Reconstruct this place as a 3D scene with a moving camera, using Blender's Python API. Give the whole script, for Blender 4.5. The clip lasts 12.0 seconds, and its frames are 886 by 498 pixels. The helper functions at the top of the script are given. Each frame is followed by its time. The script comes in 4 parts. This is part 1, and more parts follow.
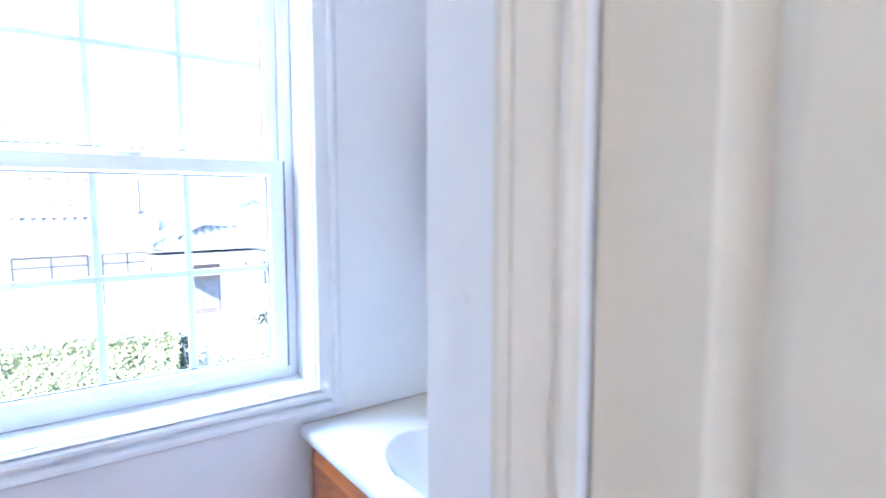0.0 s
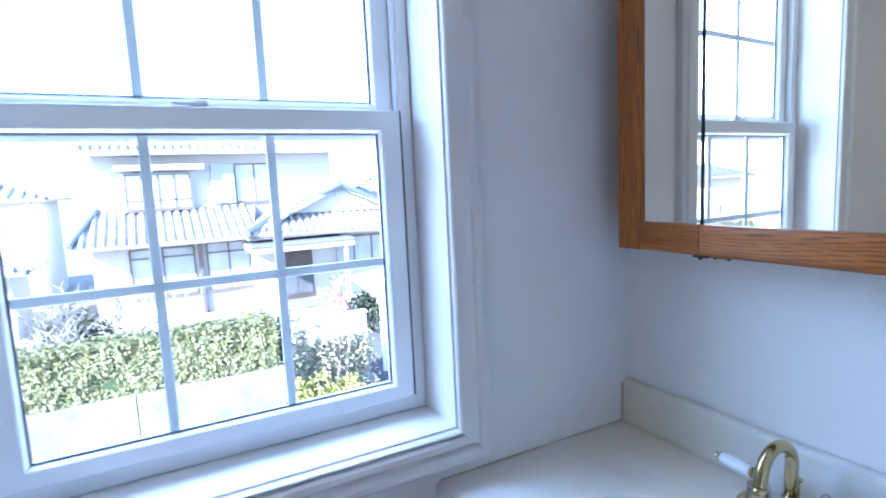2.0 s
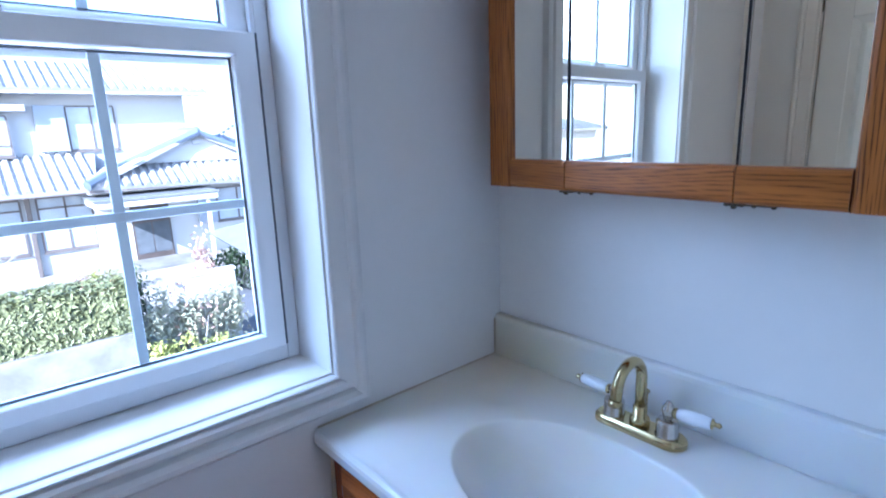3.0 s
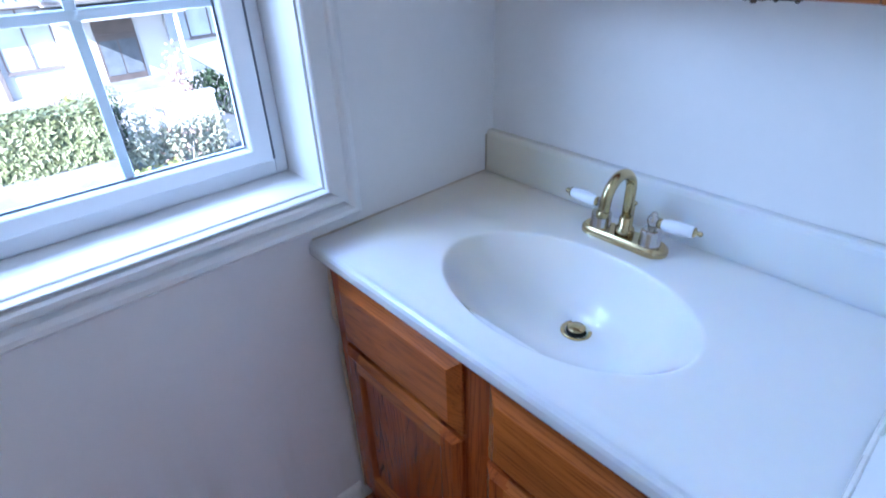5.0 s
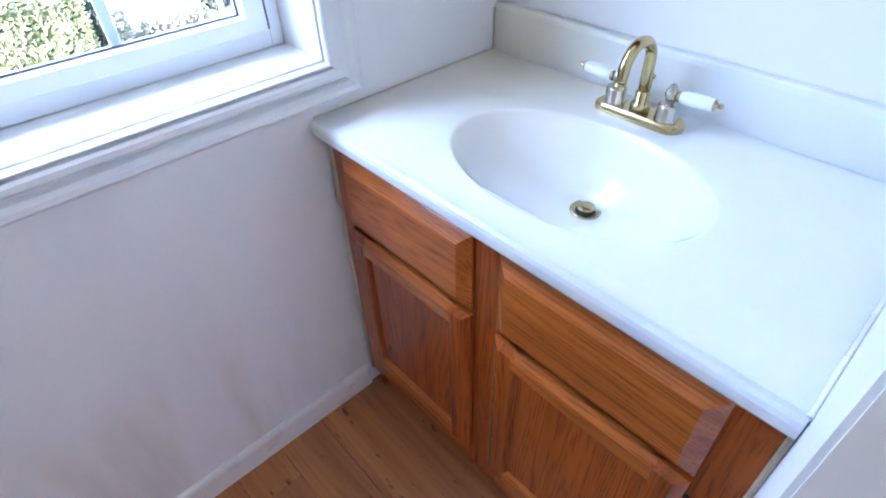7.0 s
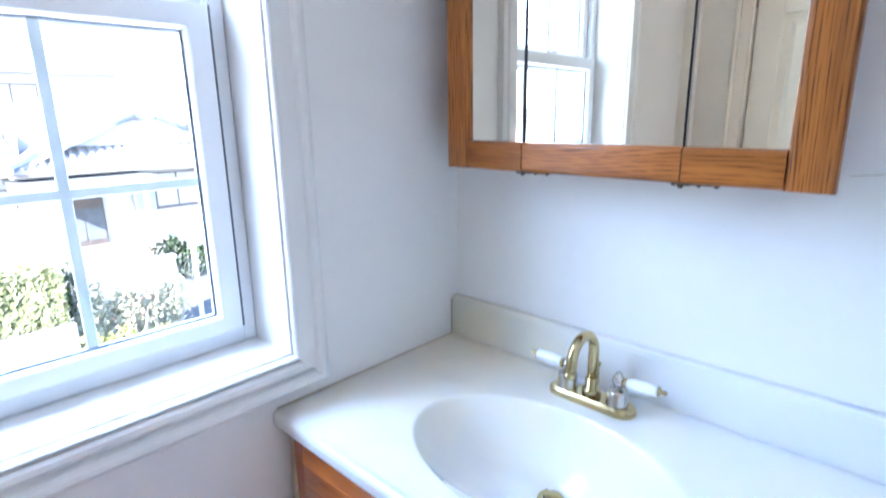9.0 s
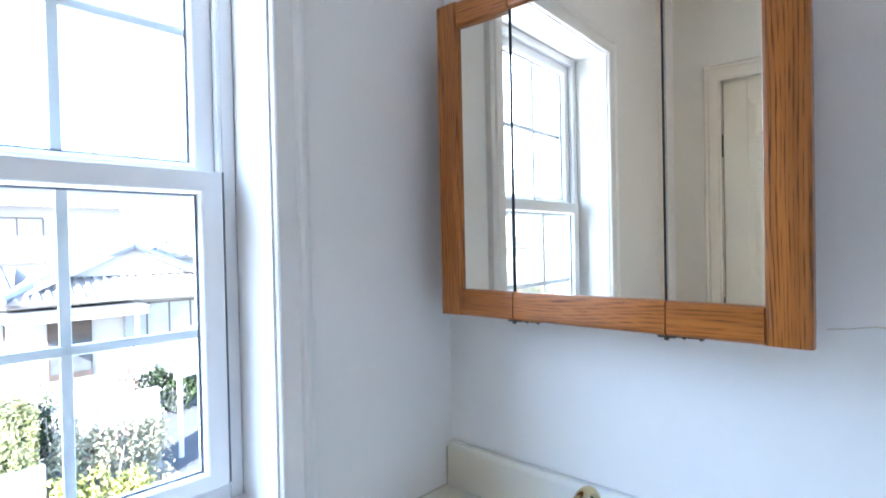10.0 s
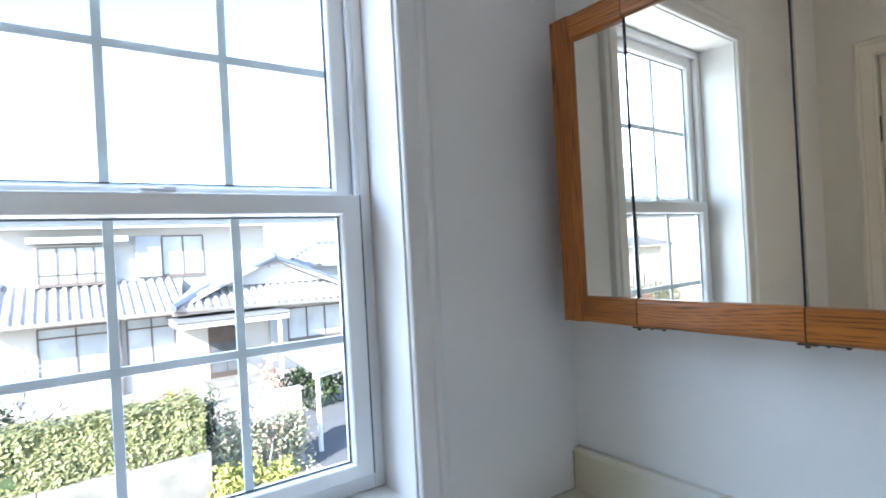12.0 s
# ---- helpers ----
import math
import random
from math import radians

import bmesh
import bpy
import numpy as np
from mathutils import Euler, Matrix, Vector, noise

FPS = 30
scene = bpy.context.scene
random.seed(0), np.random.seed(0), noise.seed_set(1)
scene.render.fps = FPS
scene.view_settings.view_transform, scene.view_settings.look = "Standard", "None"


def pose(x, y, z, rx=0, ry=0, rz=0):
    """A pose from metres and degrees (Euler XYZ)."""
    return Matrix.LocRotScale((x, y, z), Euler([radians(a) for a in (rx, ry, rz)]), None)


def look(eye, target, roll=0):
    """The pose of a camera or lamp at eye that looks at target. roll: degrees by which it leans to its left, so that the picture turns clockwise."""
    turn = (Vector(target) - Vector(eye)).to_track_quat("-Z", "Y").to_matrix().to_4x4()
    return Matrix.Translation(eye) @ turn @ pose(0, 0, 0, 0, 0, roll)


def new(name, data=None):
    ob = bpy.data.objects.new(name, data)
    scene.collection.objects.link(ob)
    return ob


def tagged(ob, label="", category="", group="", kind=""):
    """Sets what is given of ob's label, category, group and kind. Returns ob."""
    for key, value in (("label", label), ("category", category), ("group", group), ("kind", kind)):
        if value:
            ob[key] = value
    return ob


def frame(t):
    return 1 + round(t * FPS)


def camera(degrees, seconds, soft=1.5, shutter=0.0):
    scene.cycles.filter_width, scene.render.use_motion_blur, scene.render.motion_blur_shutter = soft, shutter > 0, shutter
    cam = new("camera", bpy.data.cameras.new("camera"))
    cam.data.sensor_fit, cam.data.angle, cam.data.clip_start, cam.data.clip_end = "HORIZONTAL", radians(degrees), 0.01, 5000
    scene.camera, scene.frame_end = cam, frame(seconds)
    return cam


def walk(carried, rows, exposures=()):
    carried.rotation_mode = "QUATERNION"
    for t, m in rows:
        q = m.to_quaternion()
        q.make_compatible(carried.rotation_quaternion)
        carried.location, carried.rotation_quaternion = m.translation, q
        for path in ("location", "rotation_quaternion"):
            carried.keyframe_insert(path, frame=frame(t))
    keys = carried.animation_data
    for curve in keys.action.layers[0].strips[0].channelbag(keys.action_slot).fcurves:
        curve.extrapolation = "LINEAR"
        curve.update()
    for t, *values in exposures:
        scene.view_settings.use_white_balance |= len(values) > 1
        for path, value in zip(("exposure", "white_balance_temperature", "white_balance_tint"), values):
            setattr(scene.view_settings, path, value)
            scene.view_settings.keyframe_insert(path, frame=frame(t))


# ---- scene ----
cam = camera(78.8, 12.0, soft=1.7, shutter=0.5)
PATH = [
    (0, (-1.045, -1.361, 1.422), (0.145, 0.236, 1.242), 0.0),
    (0.5, (-1.076, -1.228, 1.41), (0.057, 0.41, 1.228), -0.3),
    (1, (-1.072, -1.073, 1.408), (-0.046, 0.631, 1.205), -1.9),
    (1.5, (-1.005, -0.954, 1.401), (-0.084, 0.808, 1.181), -4.7),
    (2, (-0.939, -0.878, 1.387), (-0.012, 0.877, 1.142), -2.7),
    (2.5, (-0.924, -0.854, 1.372), (0.278, 0.708, 1.031), -1.5),
    (2.7, (-0.922, -0.853, 1.365), (0.337, 0.657, 0.995), -1.3),
    (4.3, (-0.907, -0.847, 1.349), (0.284, 0.506, 0.482), -2.5),
    (4.5, (-0.912, -0.846, 1.34), (0.264, 0.49, 0.429), -2.1),
    (5, (-0.914, -0.845, 1.331), (0.219, 0.44, 0.3), -2.0),
    (5.5, (-0.926, -0.839, 1.296), (0.167, 0.38, 0.147), -1.7),
    (6, (-0.933, -0.842, 1.278), (0.091, 0.315, 0.007), -1.8),
    (6.5, (-0.935, -0.85, 1.271), (0.032, 0.286, -0.061), -2.8),
    (6.7, (-0.939, -0.845, 1.272), (0.034, 0.286, -0.06), -2.6),
    (8.3, (-0.934, -0.838, 1.323), (0.353, 0.452, 0.5), -1.4),
    (8.5, (-0.935, -0.842, 1.327), (0.394, 0.468, 0.607), -1.0),
    (9, (-0.943, -0.85, 1.347), (0.463, 0.486, 0.858), -0.9),
    (9.5, (-0.949, -0.854, 1.372), (0.504, 0.499, 1.131), -1.1),
    (10, (-0.961, -0.866, 1.393), (0.511, 0.488, 1.365), -1.2),
    (10.5, (-0.958, -0.878, 1.405), (0.509, 0.481, 1.415), -1.6),
    (11, (-0.973, -0.896, 1.408), (0.418, 0.541, 1.425), -2.0),
    (11.5, (-0.994, -0.901, 1.408), (0.246, 0.668, 1.42), -2.7),
    (12, (-1.003, -0.903, 1.408), (0.142, 0.736, 1.409), -3.1),
]
EXPOSURES = [(0, 3.78, 5080, 21), (0.5, 3.42, 5130, 21), (1, 3.12, 5080, 20), (1.5, 2.94, 5000, 18), (2, 2.58, 4980, 18), (2.5, 2.26, 4930, 19), (4.5, 2.64, 4870, 19), (5, 2.68, 4920, 20),
             (5.5, 2.78, 5000, 20), (6, 3.00, 5100, 20), (6.5, 3.20, 5280, 21), (8.5, 3.44, 5420, 20), (9.5, 3.22, 5550, 16), (10.5, 2.97, 5700, 15), (11.5, 2.57, 5900, 14), (12, 2.40, 5950, 14)]
walk(cam, [(t, look(eye, target, roll)) for t, eye, target, roll in PATH], EXPOSURES)

# ---- world and sun ----
SUN_TO = Vector((-0.74, -0.44, 0.50)).normalized()
world = bpy.data.worlds.new("sky")
scene.world = world
world.use_nodes = True
wn = world.node_tree
sky = wn.nodes.new("ShaderNodeTexSky")
sky.sky_type, sky.sun_disc = "NISHITA", False
sky.sun_elevation = math.asin(SUN_TO.z)
sky.sun_rotation = math.atan2(SUN_TO.x, SUN_TO.y)
wn.links.new(sky.outputs[0], wn.nodes["Background"].inputs[0])
wn.nodes["Background"].inputs[1].default_value = 0.15
sun = new("sun", bpy.data.lights.new("sun", "SUN"))
sun.data.energy, sun.data.angle, sun.data.color = 4.8, radians(0.53), (1.0, 0.96, 0.90)
sun.matrix_world = look(SUN_TO * 60, (0, 0, 0))
# added lamps stand in for open sky above and beside, sunlit ground below
SKYBLUE, GROUNDLIT = (0.62, 0.80, 1.0), (0.80, 0.89, 1.0)
for at, aim, wide, tall, watts, tone in (((-0.84, 1.5, 3.35), (-0.84, 0.1, 1.5), 2.4, 1.2, 31, SKYBLUE), ((-3.5, 1.55, 3.25), (-0.5, 0.0, 1.0), 2.2, 2.7, 40, SKYBLUE),
                                         ((1.75, 1.7, 1.9), (-1.0, 0.0, 1.4), 1.0, 2.6, 16, SKYBLUE),
                                         ((-0.84, 1.35, -0.5), (-0.84, 0.0, 1.4), 2.4, 1.0, 38, GROUNDLIT)):
    glow = new("daylight_fill", bpy.data.lights.new("daylight_fill", "AREA"))
    glow.data.shape, glow.data.size, glow.data.size_y = "RECTANGLE", wide, tall
    glow.data.energy, glow.data.color = watts, tone
    glow.matrix_world = look(at, aim)


# ---- materials ----
def material(name, base, rough=0.5, metal=0.0, vary=0.08, scale=3.0, bump=0.0, bump_scale=60.0, tint=None, piece=0.0, coat=0.0):
    """A surface with coarse and fine variation round its base colour and a fine relief."""
    m = bpy.data.materials.new(name)
    m.use_nodes = True
    nt = m.node_tree
    n, ln = nt.nodes, nt.links
    b = n["Principled BSDF"]
    tc = n.new("ShaderNodeTexCoord")
    coarse, fine = n.new("ShaderNodeTexNoise"), n.new("ShaderNodeTexNoise")
    coarse.inputs["Scale"].default_value, fine.inputs["Scale"].default_value = scale, scale * 14
    coarse.inputs["Detail"].default_value = 5
    for t in (coarse, fine):
        ln.new(tc.outputs["Object"], t.inputs["Vector"])
    mix = n.new("ShaderNodeMix")
    mix.data_type = "RGBA"
    lo = tint or tuple(c * (1 - vary) for c in base)
    mix.inputs["A"].default_value = (*lo, 1)
    mix.inputs["B"].default_value = (*[min(1, c * (1 + 0.5 * vary)) for c in base], 1)
    add = n.new("ShaderNodeMath")
    add.operation = "MULTIPLY_ADD"
    ln.new(fine.outputs["Fac"], add.inputs[0])
    add.inputs[1].default_value = 0.4
    spread = n.new("ShaderNodeMapRange")
    spread.interpolation_type = "SMOOTHERSTEP"
    spread.inputs["From Min"].default_value, spread.inputs["From Max"].default_value = 0.2, 0.8
    spread.inputs["To Max"].default_value = 0.6
    ln.new(coarse.outputs["Fac"], spread.inputs["Value"])
    ln.new(spread.outputs["Result"], add.inputs[2])
    ln.new(add.outputs[0], mix.inputs["Factor"])
    out = mix.outputs["Result"]
    if piece:
        info, hsv, rng = n.new("ShaderNodeObjectInfo"), n.new("ShaderNodeHueSaturation"), n.new("ShaderNodeMapRange")
        rng.inputs["To Min"].default_value, rng.inputs["To Max"].default_value = 1 - piece, 1 + piece
        ln.new(info.outputs["Random"], rng.inputs["Value"])
        ln.new(rng.outputs["Result"], hsv.inputs["Value"])
        ln.new(out, hsv.inputs["Color"])
        out = hsv.outputs["Color"]
    ln.new(out, b.inputs["Base Color"])
    b.inputs["Roughness"].default_value, b.inputs["Metallic"].default_value = rough, metal
    b.inputs["Coat Weight"].default_value = coat
    rr = n.new("ShaderNodeMapRange")
    rr.inputs["To Min"].default_value, rr.inputs["To Max"].default_value = rough * 0.8, min(1, rough * 1.25)
    ln.new(coarse.outputs["Fac"], rr.inputs["Value"])
    ln.new(rr.outputs["Result"], b.inputs["Roughness"])
    if bump:
        rel, bp = n.new("ShaderNodeTexNoise"), n.new("ShaderNodeBump")
        rel.inputs["Scale"].default_value, rel.inputs["Detail"].default_value = bump_scale, 4
        ln.new(tc.outputs["Object"], rel.inputs["Vector"])
        bp.inputs["Strength"].default_value, bp.inputs["Distance"].default_value = bump, 0.002
        ln.new(rel.outputs["Fac"], bp.inputs["Height"])
        ln.new(bp.outputs["Normal"], b.inputs["Normal"])
    return m


def wood(name, light, dark, grain, rough=0.3, cross=26.0, along=1.6, piece=0.0, knots=False, coat=0.0, rings_per=58.0, straight=190.0, lines=0.62):
    """Varnished wood with its grain along the axis 'x', 'y' or 'z'."""
    m = bpy.data.materials.new(name)
    m.use_nodes = True
    nt = m.node_tree
    n, ln = nt.nodes, nt.links
    b = n["Principled BSDF"]
    tc, info = n.new("ShaderNodeTexCoord"), n.new("ShaderNodeObjectInfo")
    shift = n.new("ShaderNodeVectorMath")
    shift.operation = "MULTIPLY_ADD"
    ln.new(info.outputs["Random"], shift.inputs[0])
    shift.inputs[1].default_value = (7.3, 5.1, 9.7)
    ln.new(tc.outputs["Object"], shift.inputs[2])

    def stretched(c, a):
        mp = n.new("ShaderNodeMapping")
        mp.inputs["Scale"].default_value = [a if k == grain else c for k in "xyz"]
        ln.new(shift.outputs[0], mp.inputs["Vector"])
        return mp.outputs[0]

    figure = n.new("ShaderNodeTexNoise")
    figure.inputs["Scale"].default_value, figure.inputs["Detail"].default_value, figure.inputs["Distortion"].default_value = 1.0, 2.0, 0.15
    ln.new(stretched(cross * 0.34, along * 0.6), figure.inputs["Vector"])
    rings = n.new("ShaderNodeMath")
    rings.operation = "MULTIPLY_ADD"
    rings.inputs[1].default_value = rings_per
    ln.new(figure.outputs["Fac"], rings.inputs[0])
    across = n.new("ShaderNodeVectorMath")
    across.operation = "DOT_PRODUCT"
    across.inputs[1].default_value = [0.0 if k == grain else straight for k in "xyz"]
    ln.new(shift.outputs[0], across.inputs[0])
    ln.new(across.outputs["Value"], rings.inputs[2])
    saw = n.new("ShaderNodeMath")
    saw.operation = "PINGPONG"
    saw.inputs[1].default_value = 1.0
    ln.new(rings.outputs[0], saw.inputs[0])
    soft = n.new("ShaderNodeTexNoise")
    soft.inputs["Scale"].default_value, soft.inputs["Detail"].default_value = 1.0, 6.0
    ln.new(stretched(cross * 1.3, along * 0.9), soft.inputs["Vector"])
    pores = n.new("ShaderNodeTexNoise")
    pores.inputs["Scale"].default_value, pores.inputs["Detail"].default_value = 1.0, 3.0
    ln.new(stretched(cross * 20, along * 11), pores.inputs["Vector"])
    # slow change of tone from soft to hard wood
    ramp = n.new("ShaderNodeValToRGB")
    ramp.color_ramp.elements[0].position, ramp.color_ramp.elements[0].color = 0.32, (*[0.45 * d + 0.55 * l for d, l in zip(dark, light)], 1)
    ramp.color_ramp.elements[1].position, ramp.color_ramp.elements[1].color = 0.62, (*light, 1)
    ln.new(soft.outputs["Fac"], ramp.inputs["Fac"])
    out = ramp.outputs["Color"]
    # short dark pores, thick along the growth rings
    pr = n.new("ShaderNodeMapRange")
    pr.inputs["From Min"].default_value, pr.inputs["From Max"].default_value = 0.40, 0.58
    pr.inputs["To Min"].default_value, pr.inputs["To Max"].default_value = 1.0, 0.06
    ln.new(pores.outputs["Fac"], pr.inputs["Value"])
    band = n.new("ShaderNodeMapRange")
    band.interpolation_type = "SMOOTHSTEP"
    band.inputs["From Min"].default_value, band.inputs["From Max"].default_value = 0.10, 0.72
    band.inputs["To Min"].default_value, band.inputs["To Max"].default_value = 1.0, 0.08
    ln.new(saw.outputs[0], band.inputs["Value"])
    line = n.new("ShaderNodeMath")
    line.operation = "MULTIPLY"
    ln.new(pr.outputs["Result"], line.inputs[0])
    ln.new(band.outputs["Result"], line.inputs[1])
    amount = n.new("ShaderNodeMath")
    amount.operation = "MULTIPLY"
    amount.inputs[1].default_value = lines
    ln.new(line.outputs[0], amount.inputs[0])
    mul = n.new("ShaderNodeMix")
    mul.data_type = "RGBA"
    ln.new(amount.outputs[0], mul.inputs["Factor"])
    ln.new(out, mul.inputs["A"])
    mul.inputs["B"].default_value = (*dark, 1)
    out = mul.outputs["Result"]
    if knots:
        spots = n.new("ShaderNodeTexNoise")
        spots.inputs["Scale"].default_value, spots.inputs["Detail"].default_value = 1.0, 3.0
        ln.new(stretched(46, 15), spots.inputs["Vector"])
        kr = n.new("ShaderNodeMapRange")
        kr.inputs["From Min"].default_value, kr.inputs["From Max"].default_value = 0.655, 0.72
        kr.inputs["To Min"].default_value, kr.inputs["To Max"].default_value = 1.0, 0.3
        ln.new(spots.outputs["Fac"], kr.inputs["Value"])
        km = n.new("ShaderNodeMix")
        km.data_type, km.blend_type = "RGBA", "MULTIPLY"
        km.inputs["Factor"].default_value = 1.0
        ln.new(out, km.inputs["A"])
        ln.new(kr.outputs["Result"], km.inputs["B"])
        out = km.outputs["Result"]
    if piece:
        hsv, rng = n.new("ShaderNodeHueSaturation"), n.new("ShaderNodeMapRange")
        rng.inputs["To Min"].default_value, rng.inputs["To Max"].default_value = 1 - piece, 1 + piece
        ln.new(info.outputs["Random"], rng.inputs["Value"])
        ln.new(rng.outputs["Result"], hsv.inputs["Value"])
        ln.new(out, hsv.inputs["Color"])
        out = hsv.outputs["Color"]
    ln.new(out, b.inputs["Base Color"])
    b.inputs["Roughness"].default_value, b.inputs["Coat Weight"].default_value = rough, coat
    b.inputs["Coat Roughness"].default_value, b.inputs["Specular IOR Level"].default_value = 0.14, 0.32
    bp = n.new("ShaderNodeBump")
    bp.inputs["Strength"].default_value, bp.inputs["Distance"].default_value = 0.25, 0.0006
    bp.invert = True
    ln.new(line.outputs[0], bp.inputs["Height"])
    ln.new(bp.outputs["Normal"], b.inputs["Normal"])
    return m


def clear_glass(name):
    m = bpy.data.materials.new(name)
    m.use_nodes = True
    nt = m.node_tree
    out = nt.nodes["Material Output"]
    nt.nodes.remove(nt.nodes["Principled BSDF"])
    clear, gloss, mix, fres, power = (nt.nodes.new("ShaderNode" + k) for k in ("BsdfTransparent", "BsdfGlossy", "MixShader", "LayerWeight", "Math"))
    clear.inputs[0].default_value = (0.96, 0.98, 0.975, 1)
    gloss.inputs["Roughness"].default_value = 0.01
    fres.inputs["Blend"].default_value = 0.5
    power.operation = "POWER"
    power.inputs[1].default_value = 4.0
    nt.links.new(fres.outputs["Facing"], power.inputs[0])
    nt.links.new(power.outputs[0], mix.inputs[0])
    nt.links.new(clear.outputs[0], mix.inputs[1])
    nt.links.new(gloss.outputs[0], mix.inputs[2])
    nt.links.new(mix.outputs[0], out.inputs[0])
    return m


WALL = material("wall_paint", (0.86, 0.84, 0.805), 0.55, vary=0.035, scale=2.6, tint=(0.82, 0.795, 0.755), bump=0.12, bump_scale=140)
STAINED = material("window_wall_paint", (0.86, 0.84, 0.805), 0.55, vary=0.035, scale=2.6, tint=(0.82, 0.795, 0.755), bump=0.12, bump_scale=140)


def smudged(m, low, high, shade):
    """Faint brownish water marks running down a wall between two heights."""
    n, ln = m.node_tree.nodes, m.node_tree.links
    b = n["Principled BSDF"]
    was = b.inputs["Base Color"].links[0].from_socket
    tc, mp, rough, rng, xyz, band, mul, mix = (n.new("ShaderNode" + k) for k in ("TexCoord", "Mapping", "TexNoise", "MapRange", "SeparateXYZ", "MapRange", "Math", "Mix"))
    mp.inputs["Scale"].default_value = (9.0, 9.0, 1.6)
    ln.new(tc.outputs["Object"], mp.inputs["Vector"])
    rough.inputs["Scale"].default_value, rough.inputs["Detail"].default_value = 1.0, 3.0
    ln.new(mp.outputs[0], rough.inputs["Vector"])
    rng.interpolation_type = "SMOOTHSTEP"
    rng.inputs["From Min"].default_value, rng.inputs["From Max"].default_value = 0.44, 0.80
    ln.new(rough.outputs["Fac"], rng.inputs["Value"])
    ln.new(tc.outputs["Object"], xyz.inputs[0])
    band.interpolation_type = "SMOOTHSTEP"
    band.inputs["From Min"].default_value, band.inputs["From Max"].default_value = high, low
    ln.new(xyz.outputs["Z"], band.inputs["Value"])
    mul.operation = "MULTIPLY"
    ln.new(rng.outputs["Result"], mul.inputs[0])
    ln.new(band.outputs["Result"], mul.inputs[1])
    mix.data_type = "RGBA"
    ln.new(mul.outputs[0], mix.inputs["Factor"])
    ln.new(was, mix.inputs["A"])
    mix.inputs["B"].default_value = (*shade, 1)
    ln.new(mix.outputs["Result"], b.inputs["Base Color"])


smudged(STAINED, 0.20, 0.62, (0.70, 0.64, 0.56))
# wall paint turned cream so the hall's warm light is in its colour
WALL_WARM = material("warm_lit_wall_paint", (0.86, 0.81, 0.70), 0.55, vary=0.035, scale=2.6, tint=(0.82, 0.765, 0.655), bump=0.12, bump_scale=140)
CEIL = material("ceiling_paint", (0.87, 0.855, 0.82), 0.8, vary=0.03, bump=0.1, bump_scale=90)
WTRIM = material("window_trim_paint", (0.82, 0.80, 0.765), 0.3, vary=0.05, scale=5, bump=0.05, bump_scale=40)
TRIM = material("trim_paint", (0.81, 0.77, 0.70), 0.28, vary=0.05, scale=5, bump=0.05, bump_scale=40)
DOORP = material("door_paint", (0.81, 0.725, 0.565), 0.22, vary=0.04, scale=3, bump=0.05, bump_scale=50)
CASEP = material("door_casing_paint", (0.82, 0.74, 0.60), 0.22, vary=0.05, scale=5, bump=0.05, bump_scale=40)
VINYL = material("window_vinyl", (0.83, 0.84, 0.85), 0.32, vary=0.03, scale=6)
BEAD = material("glazing_bead", (0.13, 0.14, 0.15), 0.5, vary=0.1)
GRILLE = material("grille_bar", (0.70, 0.73, 0.77), 0.4, vary=0.03)
GLASS = clear_glass("window_glass")
OAK_Y = wood("oak_level", (0.48, 0.155, 0.027), (0.075, 0.019, 0.003), "y", 0.3, coat=0.22, lines=0.85, rings_per=36.0, straight=320.0)
OAK_Z = wood("oak_upright", (0.48, 0.155, 0.027), (0.075, 0.019, 0.003), "z", 0.3, coat=0.22, lines=0.85, rings_per=28.0, straight=340.0)
VAN_Y = wood("vanity_oak_level", (0.48, 0.130, 0.019), (0.13, 0.026, 0.004), "y", 0.26, coat=0.35, lines=0.6, rings_per=34.0)
# darker than the level oak: shade on the lower doors is in its colour
VAN_Z_SHADED = wood("vanity_oak_upright_shaded", (0.38, 0.080, 0.010), (0.085, 0.015, 0.002), "z", 0.26, coat=0.35, lines=0.55, rings_per=44.0)
PLANK = wood("floor_plank", (0.50, 0.205, 0.075), (0.18, 0.058, 0.018), "y", 0.35, cross=20, along=1.0, piece=0.10, knots=True, rings_per=20.0, straight=90.0, lines=0.3)
MARBLE = material("cultured_marble", (0.82, 0.805, 0.765), 0.10, vary=0.015, scale=3, tint=(0.795, 0.77, 0.715), coat=0.0)
MARBLE.node_tree.nodes["Principled BSDF"].inputs["Subsurface Weight"].default_value = 0.6
MARBLE.node_tree.nodes["Principled BSDF"].inputs["Subsurface Radius"].default_value = (1.0, 0.8, 0.55)
MARBLE.node_tree.nodes["Principled BSDF"].inputs["Subsurface Scale"].default_value = 0.05


